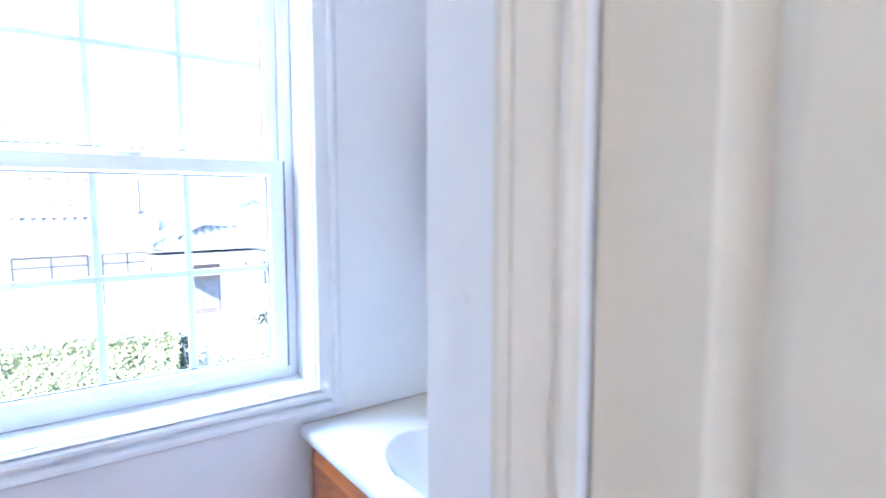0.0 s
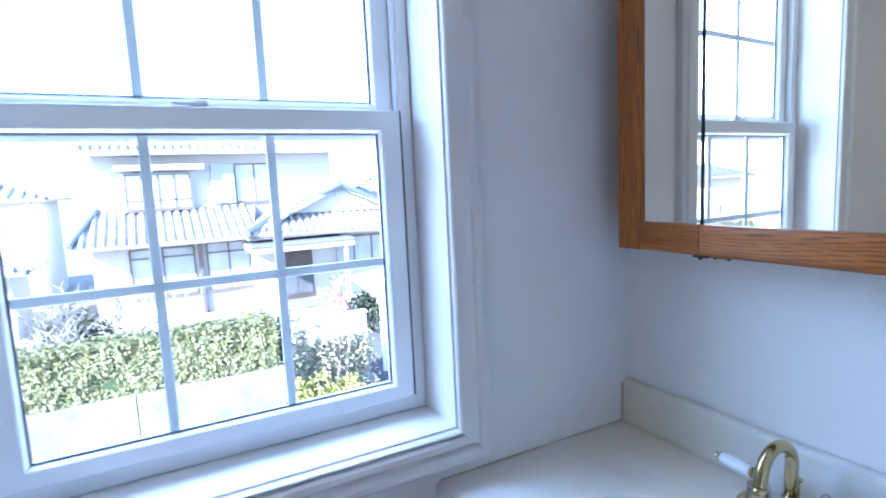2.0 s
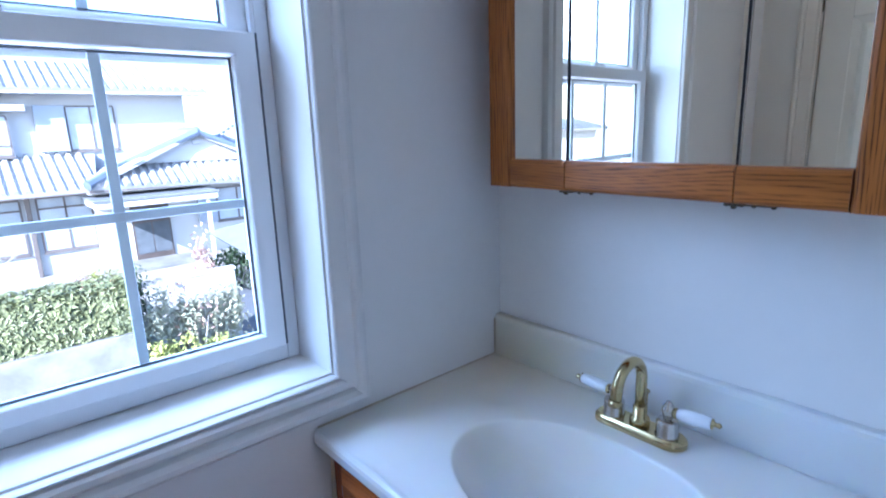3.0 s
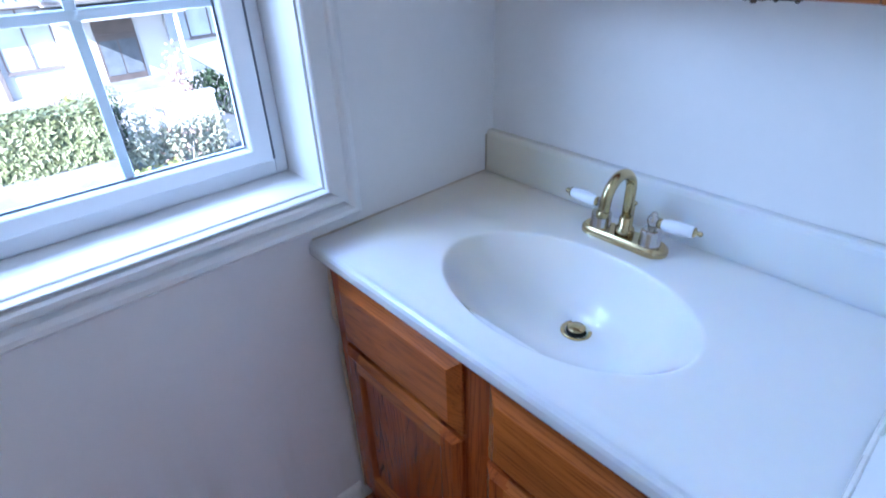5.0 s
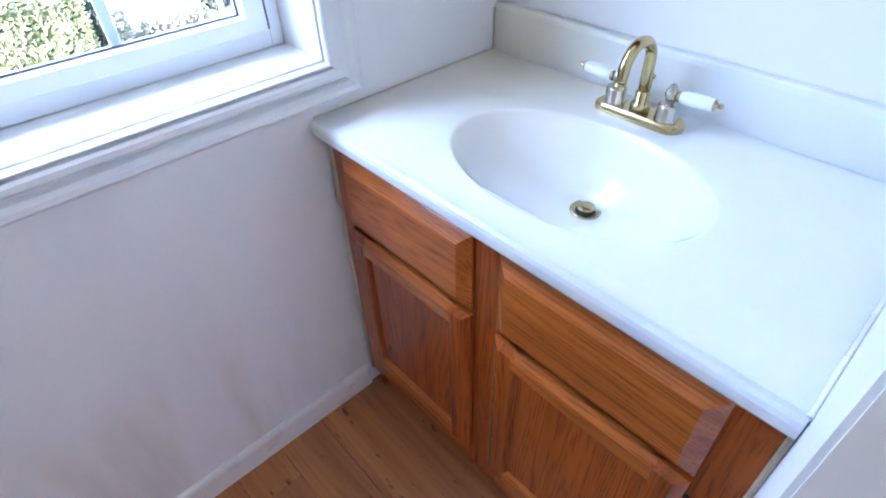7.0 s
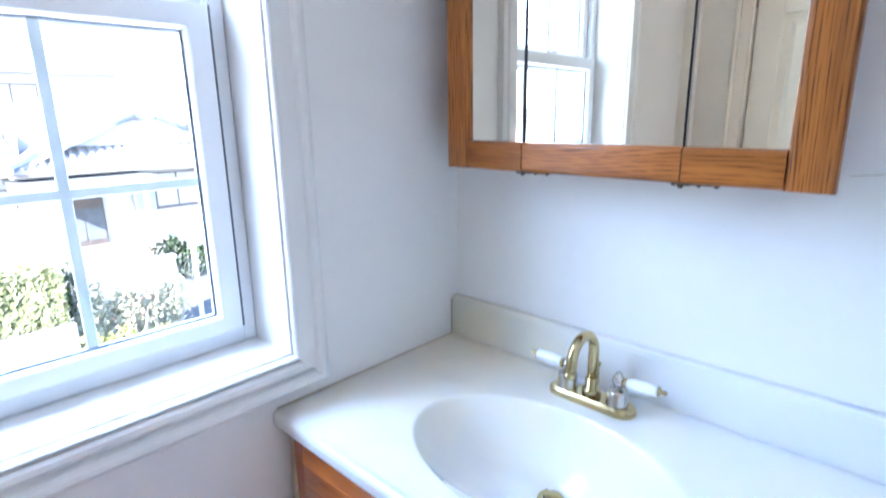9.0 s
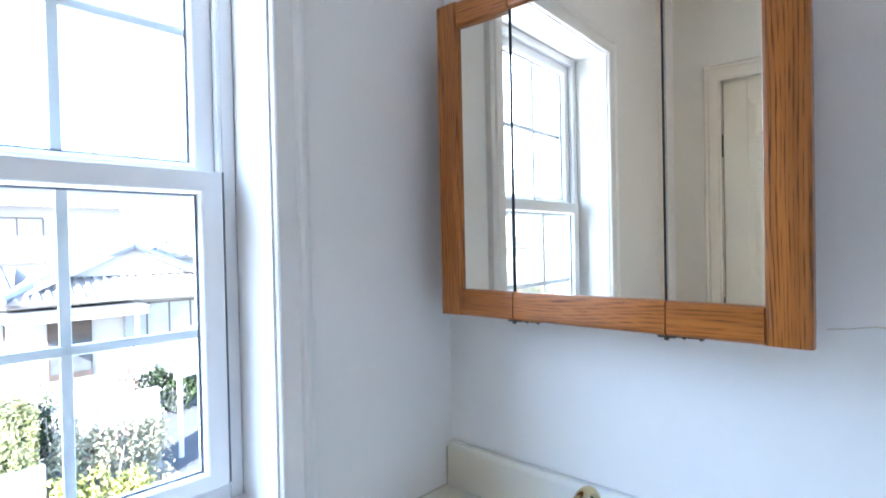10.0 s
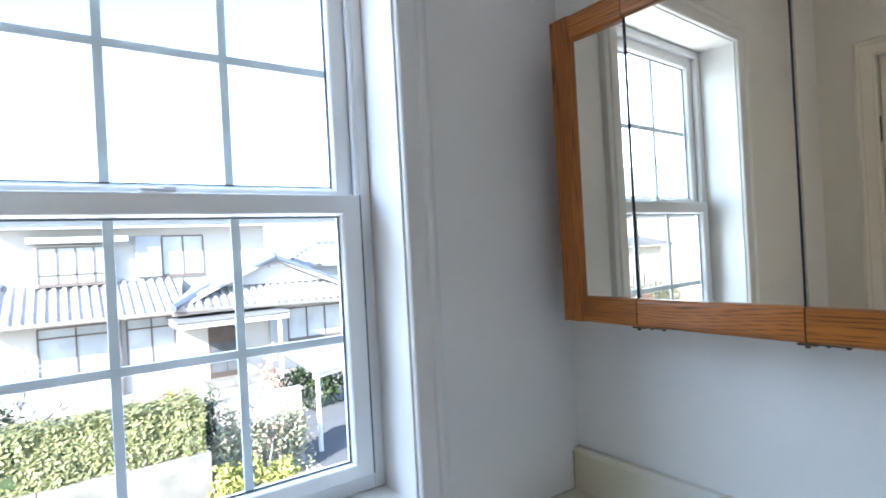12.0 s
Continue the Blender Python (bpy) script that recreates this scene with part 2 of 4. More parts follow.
def yellowed(m, spot, reach, shade):
    """An old yellow stain spreading unevenly from one corner of a top."""
    n, ln = m.node_tree.nodes, m.node_tree.links
    b = n["Principled BSDF"]
    was = b.inputs["Base Color"].links[0].from_socket
    tc, far, rough, rng, mix = (n.new("ShaderNode" + k) for k in ("TexCoord", "VectorMath", "TexNoise", "MapRange", "Mix"))
    far.operation, far.inputs[1].default_value = "DISTANCE", spot
    ln.new(tc.outputs["Object"], far.inputs[0])
    rough.inputs["Scale"].default_value, rough.inputs["Detail"].default_value = 14, 4
    ln.new(tc.outputs["Object"], rough.inputs["Vector"])
    add = n.new("ShaderNodeMath")
    add.operation, add.inputs[1].default_value = "MULTIPLY_ADD", 0.16
    ln.new(rough.outputs["Fac"], add.inputs[0])
    ln.new(far.outputs["Value"], add.inputs[2])
    rng.interpolation_type = "SMOOTHSTEP"
    rng.inputs["From Min"].default_value, rng.inputs["From Max"].default_value = 0.06, reach
    rng.inputs["To Min"].default_value, rng.inputs["To Max"].default_value = 0.75, 0.0
    ln.new(add.outputs[0], rng.inputs["Value"])
    mix.data_type = "RGBA"
    ln.new(rng.outputs["Result"], mix.inputs["Factor"])
    ln.new(was, mix.inputs["A"])
    mix.inputs["B"].default_value = (*shade, 1)
    ln.new(mix.outputs["Result"], b.inputs["Base Color"])


yellowed(MARBLE, (0.22, 0.41, 0.0), 0.60, (0.79, 0.69, 0.49))
BRASS = material("polished_brass", (0.57, 0.46, 0.24), 0.17, metal=1.0, vary=0.22, scale=40)
NICKEL = material("worn_nickel", (0.62, 0.58, 0.52), 0.16, metal=1.0, vary=0.15, scale=40)
BRONZE = material("dark_bronze", (0.12, 0.09, 0.06), 0.4, metal=0.8, vary=0.3, scale=60)
PORCELAIN = material("porcelain", (0.86, 0.87, 0.88), 0.08, vary=0.02, coat=0.5)
PLASTIC = material("ivory_plastic", (0.76, 0.75, 0.66), 0.35, vary=0.03)
DARK = material("dark_gap", (0.02, 0.018, 0.016), 0.8, vary=0.2)
CAULK = material("aged_caulk", (0.55, 0.46, 0.32), 0.6, vary=0.3, scale=30)
# silvering tinted yellow: the hall's warm light is put into the mirror colour
MIRROR = material("warm_silvered_mirror", (0.95, 0.91, 0.80), 0.005, metal=1.0, vary=0.0)
PLASTER = material("house_plaster", (0.44, 0.44, 0.435), 0.9, vary=0.08, scale=0.8, bump=0.2)
CREAM = material("cream_siding", (0.62, 0.56, 0.44), 0.85, vary=0.08, scale=0.8)
TILE = material("glazed_roof_tile", (0.34, 0.335, 0.335), 0.5, vary=0.25, scale=1.2, piece=0.12)
TILE_DARK = material("ridge_tile", (0.12, 0.145, 0.19), 0.4, vary=0.2, scale=2, piece=0.12)
SASH_DARK = material("brown_aluminium", (0.13, 0.11, 0.10), 0.4, vary=0.2)
CURTAINED = material("curtained_pane", (0.42, 0.46, 0.50), 0.12, vary=0.3, scale=1.3)
DARKPANE = material("dim_pane", (0.10, 0.11, 0.12), 0.1, vary=0.3)
DOOR_WOOD = material("entrance_door_brown", (0.075, 0.058, 0.05), 0.45, vary=0.3, scale=3)
SHUTTER = material("steel_shutter_box", (0.30, 0.33, 0.37), 0.5, vary=0.1)
CONCRETE = material("weathered_concrete", (0.205, 0.197, 0.18), 0.9, vary=0.3, scale=2.2, bump=0.4, bump_scale=20, tint=(0.10, 0.097, 0.085))
EARTH = material("pale_earth", (0.30, 0.275, 0.235), 0.95, vary=0.25, scale=0.4, bump=0.4, bump_scale=8)
# bluish grey that has the carport's shade in the asphalt colour
ASPHALT = material("shaded_driveway_asphalt", (0.105, 0.108, 0.115), 0.9, vary=0.25, scale=2.0, bump=0.3, bump_scale=30, tint=(0.082, 0.085, 0.092))
LEAF = material("hedge_leaf", (0.205, 0.215, 0.09), 0.45, vary=0.5, scale=9, piece=0.1)
LEAF_DK = material("dark_foliage_and_shade", (0.035, 0.06, 0.018), 0.6, vary=0.4, scale=8)
LEAF_OLIVE = material("olive_leaf", (0.34, 0.335, 0.225), 0.5, vary=0.4, scale=7)
LEAF_LIME = material("lime_leaf", (0.31, 0.32, 0.085), 0.5, vary=0.3, scale=7)
LEAF_RED = material("russet_leaf", (0.44, 0.29, 0.23), 0.55, vary=0.4, scale=5)
BARK = material("grey_bark", (0.33, 0.31, 0.28), 0.85, vary=0.3, scale=12)
TERRA = material("terracotta", (0.42, 0.16, 0.08), 0.7, vary=0.2, scale=8)
SHEET = material("carport_sheet", (0.15, 0.155, 0.16), 0.5, vary=0.15, scale=2)
STEEL = material("white_steel_post", (0.66, 0.66, 0.64), 0.4, vary=0.1)
CYCLE = material("bicycle_steel", (0.55, 0.56, 0.57), 0.35, metal=0.2, vary=0.2)
RUBBER = material("tyre_rubber", (0.03, 0.03, 0.03), 0.7, vary=0.2)


# ---- builders ----
def thing(name, label, category, at=(0, 0, 0), group="", kind=""):
    ob = new(name)
    ob.location = at
    ob.empty_display_size = 0.05
    return tagged(ob, label, category, group, kind)


def base_of(ob):
    at = Vector(ob.location)
    while ob.parent:
        ob = ob.parent
        at = at + ob.location
    return at


def finish(bm, material_, name, smooth=False):
    me = bpy.data.meshes.new(name)
    bmesh.ops.recalc_face_normals(bm, faces=bm.faces)
    bm.to_mesh(me)
    bm.free()
    me.materials.append(material_)
    if smooth:
        for p in me.polygons:
            p.use_smooth = True
    return me


def part(name, bm, material_, parent, label="", smooth=False):
    """One mesh, given in world metres, under a thing or a part."""
    at = base_of(parent)
    bmesh.ops.translate(bm, verts=bm.verts, vec=-at)
    ob = new(name, finish(bm, material_, name, smooth))
    ob.parent = parent
    return tagged(ob, label)


def solid(name, bm, material_, label="", category="", kind="", group="", smooth=False):
    """One top-level mesh, given in world metres."""
    return tagged(new(name, finish(bm, material_, name, smooth)), label, category, group, kind)


def box(a, b, bevel=0.0, segments=1, bm=None):
    bm = bm or bmesh.new()
    lo, hi = [min(p, q) for p, q in zip(a, b)], [max(p, q) for p, q in zip(a, b)]
    r = bmesh.ops.create_cube(bm, size=1)
    for v in r["verts"]:
        v.co = Vector([l + (c + 0.5) * (h - l) for l, h, c in zip(lo, hi, v.co)])
    if bevel:
        edges = list({e for v in r["verts"] for e in v.link_edges})
        bmesh.ops.bevel(bm, geom=edges, offset=bevel, segments=segments, affect="EDGES", profile=0.6)
    return bm


def mesh_from(verts, faces):
    bm = bmesh.new()
    vs = [bm.verts.new(v) for v in verts]
    for f in faces:
        bm.faces.new([vs[i] for i in f])
    return bm


def prism(poly, lift):
    """A polygon of 3D points, pushed along the vector lift."""
    n = len(poly)
    lift = Vector(lift)
    verts = [Vector(p) for p in poly] + [Vector(p) + lift for p in poly]
    faces = [tuple(range(n)), tuple(range(2 * n - 1, n - 1, -1))] + [(i, (i + 1) % n, n + (i + 1) % n, n + i) for i in range(n)]
    return mesh_from(verts, faces)


def lathe(profile, at, axis=(0, 0, 1), steps=28):
    """Radii and heights turned about an axis."""
    q = Vector((0, 0, 1)).rotation_difference(Vector(axis))
    verts, faces = [], []
    for r, h in profile:
        for k in range(steps):
            a = 2 * math.pi * k / steps
            verts.append(Vector(at) + q @ Vector((r * math.cos(a), r * math.sin(a), h)))
    for i in range(len(profile) - 1):
        for k in range(steps):
            faces.append((i * steps + k, i * steps + (k + 1) % steps, (i + 1) * steps + (k + 1) % steps, (i + 1) * steps + k))
    faces.append(tuple(range(steps - 1, -1, -1)))
    faces.append(tuple(range((len(profile) - 1) * steps, len(profile) * steps)))
    return mesh_from(verts, faces)


def tube(points, radii, steps=14, bm=None):
    """A round bar along points."""
    pts = [Vector(p) for p in points]
    if not isinstance(radii, (list, tuple)):
        radii = [radii] * len(pts)
    bm = bm or bmesh.new()
    rings, up = [], None
    for i, p in enumerate(pts):
        d = (pts[min(i + 1, len(pts) - 1)] - pts[max(i - 1, 0)]).normalized()
        if up is None:
            up = d.orthogonal().normalized()
        up = (up - d * up.dot(d)).normalized()
        side = d.cross(up)
        rings.append([bm.verts.new(p + radii[i] * (math.cos(a) * up + math.sin(a) * side)) for a in (2 * math.pi * k / steps for k in range(steps))])
    for r, s in zip(rings, rings[1:]):
        for k in range(steps):
            bm.faces.new((r[k], r[(k + 1) % steps], s[(k + 1) % steps], s[k]))
    bm.faces.new(rings[0][::-1])
    bm.faces.new(rings[-1])
    return bm


def mitred(place, lo, hi, profile, sides="LTRB"):
    """Mouldings round a rectangle lo..hi of a wall, mitred at the corners: one bmesh a side.
    place(a, b, v): the point at a, b on the wall and v in front of it. profile: (distance outward from the opening, v)."""
    (a0, b0), (a1, b1) = lo, hi
    ends = {"L": ((a0, b0, -1, -1), (a0, b1, -1, 1)), "T": ((a0, b1, -1, 1), (a1, b1, 1, 1)), "R": ((a1, b1, 1, 1), (a1, b0, 1, -1)), "B": ((a1, b0, 1, -1), (a0, b0, -1, -1))}
    out = []
    for s in sides:
        verts = []
        for a, b, da, db in ends[s]:
            open_end = "B" not in sides and db < 0
            verts += [place(a + u * da, b if open_end else b + u * db, v) for u, v in profile]
        n = len(profile)
        faces = [(i, (i + 1) % n, n + (i + 1) % n, n + i) for i in range(n)] + [tuple(range(n)), tuple(range(2 * n - 1, n - 1, -1))]
        out.append(mesh_from(verts, faces))
    return out


CASING = [(u, v * 1.45) for u, v in [(0, 0), (0, 0.010), (0.004, 0.012), (0.009, 0.011), (0.012, 0.008), (0.018, 0.009), (0.034, 0.014), (0.046, 0.019), (0.050, 0.0165), (0.056, 0.021), (0.064, 0.021), (0.068, 0.016), (0.073, 0.014), (0.073, 0)]]


# ---- the room's shell ----
WEST, SIDE, STUB, SOUTH, TOP = -1.85, -0.864, -0.70, -3.2, 2.56
WIN = (-1.220, -0.466, 0.914, 2.097)      # the opening in the window wall
shell = dict(kind="structure")
solid("floor_base", box((WEST - 0.1, SOUTH - 0.1, -0.2), (0.1, 0.1, -0.012)), DARK, "subfloor under the wooden planks", "floor", **shell)
solid("ceiling", box((WEST - 0.1, SOUTH - 0.1, TOP), (0.1, 0.2, TOP + 0.15)), CEIL, "flat white painted ceiling", "ceiling", **shell)
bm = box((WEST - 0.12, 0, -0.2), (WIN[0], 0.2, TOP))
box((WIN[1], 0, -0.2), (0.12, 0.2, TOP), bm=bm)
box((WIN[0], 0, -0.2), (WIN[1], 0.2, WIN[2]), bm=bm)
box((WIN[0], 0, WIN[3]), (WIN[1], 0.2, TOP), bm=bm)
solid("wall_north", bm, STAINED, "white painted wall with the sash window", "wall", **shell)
solid("wall_east", box((0, SIDE - 0.12, -0.2), (0.12, 0, TOP)), WALL, "white painted wall behind the vanity", "wall", **shell)
# the wall beside the vanity turns the corner into the hall; its closet door stands past the corner
DOOR_N, DOOR_S, DOOR_TOP = -1.083, -1.72, 2.03
bm = box((STUB, DOOR_N, -0.2), (0, SIDE, TOP))
bmesh.ops.bevel(bm, geom=[e for e in bm.edges if all(abs(v.co.x - STUB) < 1e-4 and abs(v.co.y - SIDE) < 1e-4 for v in e.verts)], offset=0.004, segments=2, affect="EDGES")
box((STUB, DOOR_S, DOOR_TOP), (STUB + 0.12, DOOR_N, TOP), bm=bm)
box((STUB, SOUTH, -0.2), (STUB + 0.12, DOOR_S, TOP), bm=bm)
solid("wall_beside_vanity", bm, WALL, "white painted wall with scuffed corner beside the vanity", "wall", **shell)
WD_N, WD_S, WD_TOP = -0.205, -0.965, 2.075
bm = box((WEST - 0.12, WD_N, -0.2), (WEST, 0, TOP))
box((WEST - 0.12, WD_S, WD_TOP), (WEST, WD_N, TOP), bm=bm)
box((WEST - 0.12, SOUTH, -0.2), (WEST, WD_S, TOP), bm=bm)
solid("wall_west", bm, WALL_WARM, "white painted wall with a panelled door, warm light in its colour", "wall", **shell)
# unseen opening left in this wall only to let light into the hall
bm = box((WEST - 0.12, SOUTH - 0.12, -0.2), (-1.45, SOUTH, TOP))
box((-0.8, SOUTH - 0.12, -0.2), (0, SOUTH, TOP), bm=bm)
box((-1.45, SOUTH - 0.12, -0.2), (-0.8, SOUTH, 1.2), bm=bm)
box((-1.45, SOUTH - 0.12, 2.05), (-0.8, SOUTH, TOP), bm=bm)
solid("wall_south", bm, WALL, "plain white wall closing the hall, with an added unseen opening for light", "wall", **shell)
solid("closet_back", box((STUB + 0.121, DOOR_S - 0.1, -0.2), (STUB + 0.16, DOOR_N, TOP)), WALL, "plain wall behind the closet door", "wall", **shell)
solid("landing_wall", box((WEST - 0.16, WD_S - 0.1, -0.2), (WEST - 0.121, WD_N + 0.1, TOP)), WALL, "plain wall behind the panelled door", "wall", **shell)

# crown moulding and baseboards
CROWN = [(0, 0), (0.0, -0.055), (0.008, -0.06), (0.015, -0.045), (0.035, -0.02), (0.05, -0.012), (0.055, 0.0)]
crown = thing("crown_moulding", "narrow white painted crown moulding under the ceiling", "trim", (WEST, 0, TOP), kind="structure")
for a, b, nx, ny in (((WEST, 0), (0, 0), 0, -1), ((WEST, SOUTH), (WEST, 0), 1, 0), ((0, SIDE), (0, 0), -1, 0), ((STUB, SOUTH), (STUB, SIDE), -1, 0)):
    part("crown_length", prism([(a[0] + nx * u, a[1] + ny * u, TOP + w) for u, w in CROWN], (b[0] - a[0], b[1] - a[1], 0)), TRIM, crown)
base = thing("baseboard", "white painted baseboard with a rounded top, slightly scuffed", "baseboard", (WEST, 0, 0), kind="structure")
BB = [(0, 0), (0.012, 0), (0.012, 0.062), (0.009, 0.070), (0.004, 0.075), (0, 0.075)]
for a, b, nx, ny in (((WEST, 0), (-0.492, 0), 0, -1), ((WEST, SOUTH), (WEST, WD_S - 0.074), 1, 0), ((WEST, WD_N + 0.074), (WEST, -0.012), 1, 0), ((STUB, -0.99), (STUB, SIDE), -1, 0), ((STUB, SOUTH), (STUB, DOOR_S - 0.10), -1, 0)):
    part("baseboard_length", prism([(a[0] + nx * u, a[1] + ny * u, w) for u, w in BB], (b[0] - a[0], b[1] - a[1], 0)), TRIM, base)

# old hairline crack in the paint right of the mirror cabinet, and paint ridges on the corner wall
crack = thing("wall_crack", "fine dark hairline crack in white wall paint", "crack", (0, -0.74, 1.252), kind="structure")
for p, q in (((-0.744, 1.252), (-0.775, 1.256)), ((-0.775, 1.256), (-0.80, 1.261)), ((-0.80, 1.261), (-0.825, 1.259))):
    part("crack_line", tube([(-0.0003, *p), (-0.0003, *q)], 0.0006, 5), CAULK, crack)
ridges = thing("paint_ridges", "small raised paint drips and ridges on white wall", "paint drips", (STUB, -0.9, 1.3), kind="structure")
for y0, y1, z0, z1 in ((-0.875, -0.888, 1.329, 1.330), (-0.931, -0.942, 1.333, 1.335), (-0.934, -0.937, 1.330, 1.313), (-0.940, -0.944, 1.326, 1.318), (-0.951, -0.980, 1.320, 1.324), (-0.980, -0.987, 1.324, 1.337), (-0.95, -0.976, 1.443, 1.443), (-0.94, -0.96, 1.02, 1.015)):
    part("paint_ridge", tube([(STUB, y0, z0), (STUB - 0.0006, (y0 + y1) / 2, (z0 + z1) / 2), (STUB, y1, z1)], 0.0007, 6), WALL, ridges)


# ---- panelled doors ----
def panelled_door(name, label, place, width, height, hinge_at, casing_sides, casing_profile, knob):
    """A closed six-panel door. place(a, b, v): a across from the hinge side, b up, v out of the wall."""
    d = thing(name, label, "door", place(0, 0, 0), kind="structure")
    face = -0.012

    def slab(nm, a0, a1, b0, b1):
        p, q = Vector(place(a0, b0, face)), Vector(place(a1, b1, face - 0.035))
        part(nm, box(p, q, 0.0012), DOORP, d)

    s, m = 0.099, 0.09
    mid0, mid1 = (width - m) / 2, (width + m) / 2
    slab("stile", 0.0045, s, 0.012, height - 0.003)
    slab("stile", width - s, width - 0.003, 0.012, height - 0.003)
    rows = [(0.24, 0.80), (0.98, 1.71), (1.79, height - 0.095)]
    cuts = [0.012] + [v for r in rows for v in r] + [height - 0.003]
    for b0, b1 in zip(cuts[::2], cuts[1::2]):
        slab("rail", s + 0.0005, width - s - 0.0005, b0, b1)
    for b0, b1 in rows:
        slab("mullion", mid0, mid1, b0 + 0.0005, b1 - 0.0005)
        for a0, a1 in ((s, mid0), (mid1, width - s)):
            rings = [(0, face), (0.003, face - 0.003), (0.026, face - 0.0115), (0.029, face - 0.012), (0.032, face - 0.010), (0.046, face - 0.001), (0.050, face)]
            verts, faces = [], []
            for i, v in rings:
                verts += [place(a0 + i, b0 + i, v), place(a1 - i, b0 + i, v), place(a1 - i, b1 - i, v), place(a0 + i, b1 - i, v)]
            for k in range(len(rings) - 1):
                faces += [(4 * k + j, 4 * k + (j + 1) % 4, 4 * k + 4 + (j + 1) % 4, 4 * k + 4 + j) for j in range(4)]
            faces.append(tuple(range(4 * len(rings) - 4, 4 * len(rings))))
            nb = len(verts)
            verts += [place(a, b, face - 0.03) for a, b in ((a0, b0), (a1, b0), (a1, b1), (a0, b1))]
            faces += [(j, (j + 1) % 4, nb + (j + 1) % 4, nb + j) for j in range(4)] + [(nb + 3, nb + 2, nb + 1, nb)]
            part("panel", mesh_from(verts, faces), DOORP, d)
    for bmx in mitred(place, (0.0005, 0), (width - 0.0005, height - 0.0005), casing_profile, casing_sides):
        part("casing", bmx, CASEP, d)
    for hb in hinge_at:
        hinge = part("hinge", tube([place(-0.001, hb - 0.045, -0.004), place(-0.001, hb + 0.045, -0.004)], 0.006, 10), BRONZE, d, "dark bronze hinge barrel")
        for e in (-0.048, 0.048):
            part("pin_tip", tube([place(-0.001, hb + e - 0.003, -0.004), place(-0.001, hb + e + 0.003, -0.004)], 0.0045, 8), BRONZE, hinge)
    if knob:
        base_at = Vector(place(width - 0.06, 0.95, face))
        out = (Vector(place(0, 0, 1)) - Vector(place(0, 0, 0))).normalized()
        part("knob", lathe([(0.03, 0), (0.03, 0.005), (0.011, 0.009), (0.011, 0.03), (0.024, 0.038), (0.027, 0.05), (0.02, 0.06), (0.004, 0.063)], base_at, out), BRASS, d, smooth=True)
    return d


WIDE = [(u * 1.17, v * 0.92) for u, v in CASING]
panelled_door("door_1", "closed white six-panel closet door in the hall", lambda a, b, v: (STUB - v, DOOR_N - a, b), DOOR_N - DOOR_S, DOOR_TOP, (), "LTR", WIDE, False)
panelled_door("door_2", "closed cream white six-panel door with dark hinges", lambda a, b, v: (WEST + v, WD_N - a, b), WD_N - WD_S, WD_TOP, (0.28, 1.07, 1.79), "LTR", [(u, v * 0.83) for u, v in CASING], False)


# ---- the sash window ----
X0, X1, Z0, Z1 = WIN
win = thing("window_1", "white vinyl double-hung sash window with grilles, closed", "window", ((X0 + X1) / 2, 0.1, Z0), kind="structure")
WP = lambda a, b, v: (a, -v, b)
APRON = [(0, 0), (0, 0.003), (0.004, 0.003), (0.0042, 0.016), (0.006, 0.0205), (0.0085, 0.021), (0.010, 0.011), (0.0125, 0.011), (0.0145, 0.022), (0.019, 0.027), (0.028, 0.028), (0.033, 0.024), (0.036, 0.012), (0.040, 0.012), (0.045, 0.022), (0.052, 0.030), (0.061, 0.031), (0.068, 0.025), (0.073, 0.008), (0.073, 0)]
JAMB = [(0, 0), (0, 0.006), (0.0045, 0.006), (0.0047, 0.014), (0.006, 0.0165), (0.009, 0.0185), (0.013, 0.0185), (0.044, 0.0205), (0.048, 0.0255), (0.053, 0.0285), (0.059, 0.0285), (0.063, 0.023), (0.068, 0.021), (0.073, 0.018), (0.073, 0)]
for sides_, profile_ in (("LTR", JAMB), ("B", APRON)):
    for side_, bmx in zip("LTRB", mitred(WP, (X0 + 0.003, Z0 + 0.003), (X1 - 0.003, Z1 - 0.003), profile_)):
        if side_ not in sides_:
            bmx.free()
            continue
        part("casing", bmx, WTRIM, win, "painted moulded casing")
for a, b in (((X0, 0.0003, Z0), (X0 + 0.003, 0.118, Z1)), ((X1 - 0.003, 0.0003, Z0), (X1, 0.118, Z1)), ((X0 + 0.003, 0.0003, Z1 - 0.003), (X1 - 0.003, 0.118, Z1))):
    part("reveal", box(a, b), WTRIM, win)
part("sill", box((X0 + 0.003, 0.0003, Z0 - 0.01), (X1 - 0.003, 0.118, Z0 + 0.003)), WTRIM, win, "painted window stool")
FY0, FR = 0.119, 0.026
F0, F1, G0, G1 = X0 + 0.003, X1 - 0.003, Z0 + 0.003, Z1 - 0.003
for a, b in (((F0, FY0, G0), (F0 + FR, 0.19, G1)), ((F1 - FR, FY0, G0), (F1, 0.19, G1)), ((F0 + FR, FY0, G1 - 0.026), (F1 - FR, 0.19, G1)), ((F0 + FR, FY0, G0), (F1 - FR, 0.19, G0 + 0.034))):
    part("window_frame", box(a, b, 0.002), VINYL, win)
for x, s in ((F0 + FR, 1), (F1 - FR, -1)):
    part("track", box((x, 0.1195, 1.53), (x + s * 0.007, 0.135, G1 - 0.026), 0.001), VINYL, win)
    part("track", box((x, 0.140, 1.53), (x + s * 0.005, 0.146, G1 - 0.026), 0.001), VINYL, win)
    part("seal", box((x, 0.113, G0 + 0.034), (x + s * 0.0055, 0.1187, 1.53)), BEAD, win, "dark brush seal")


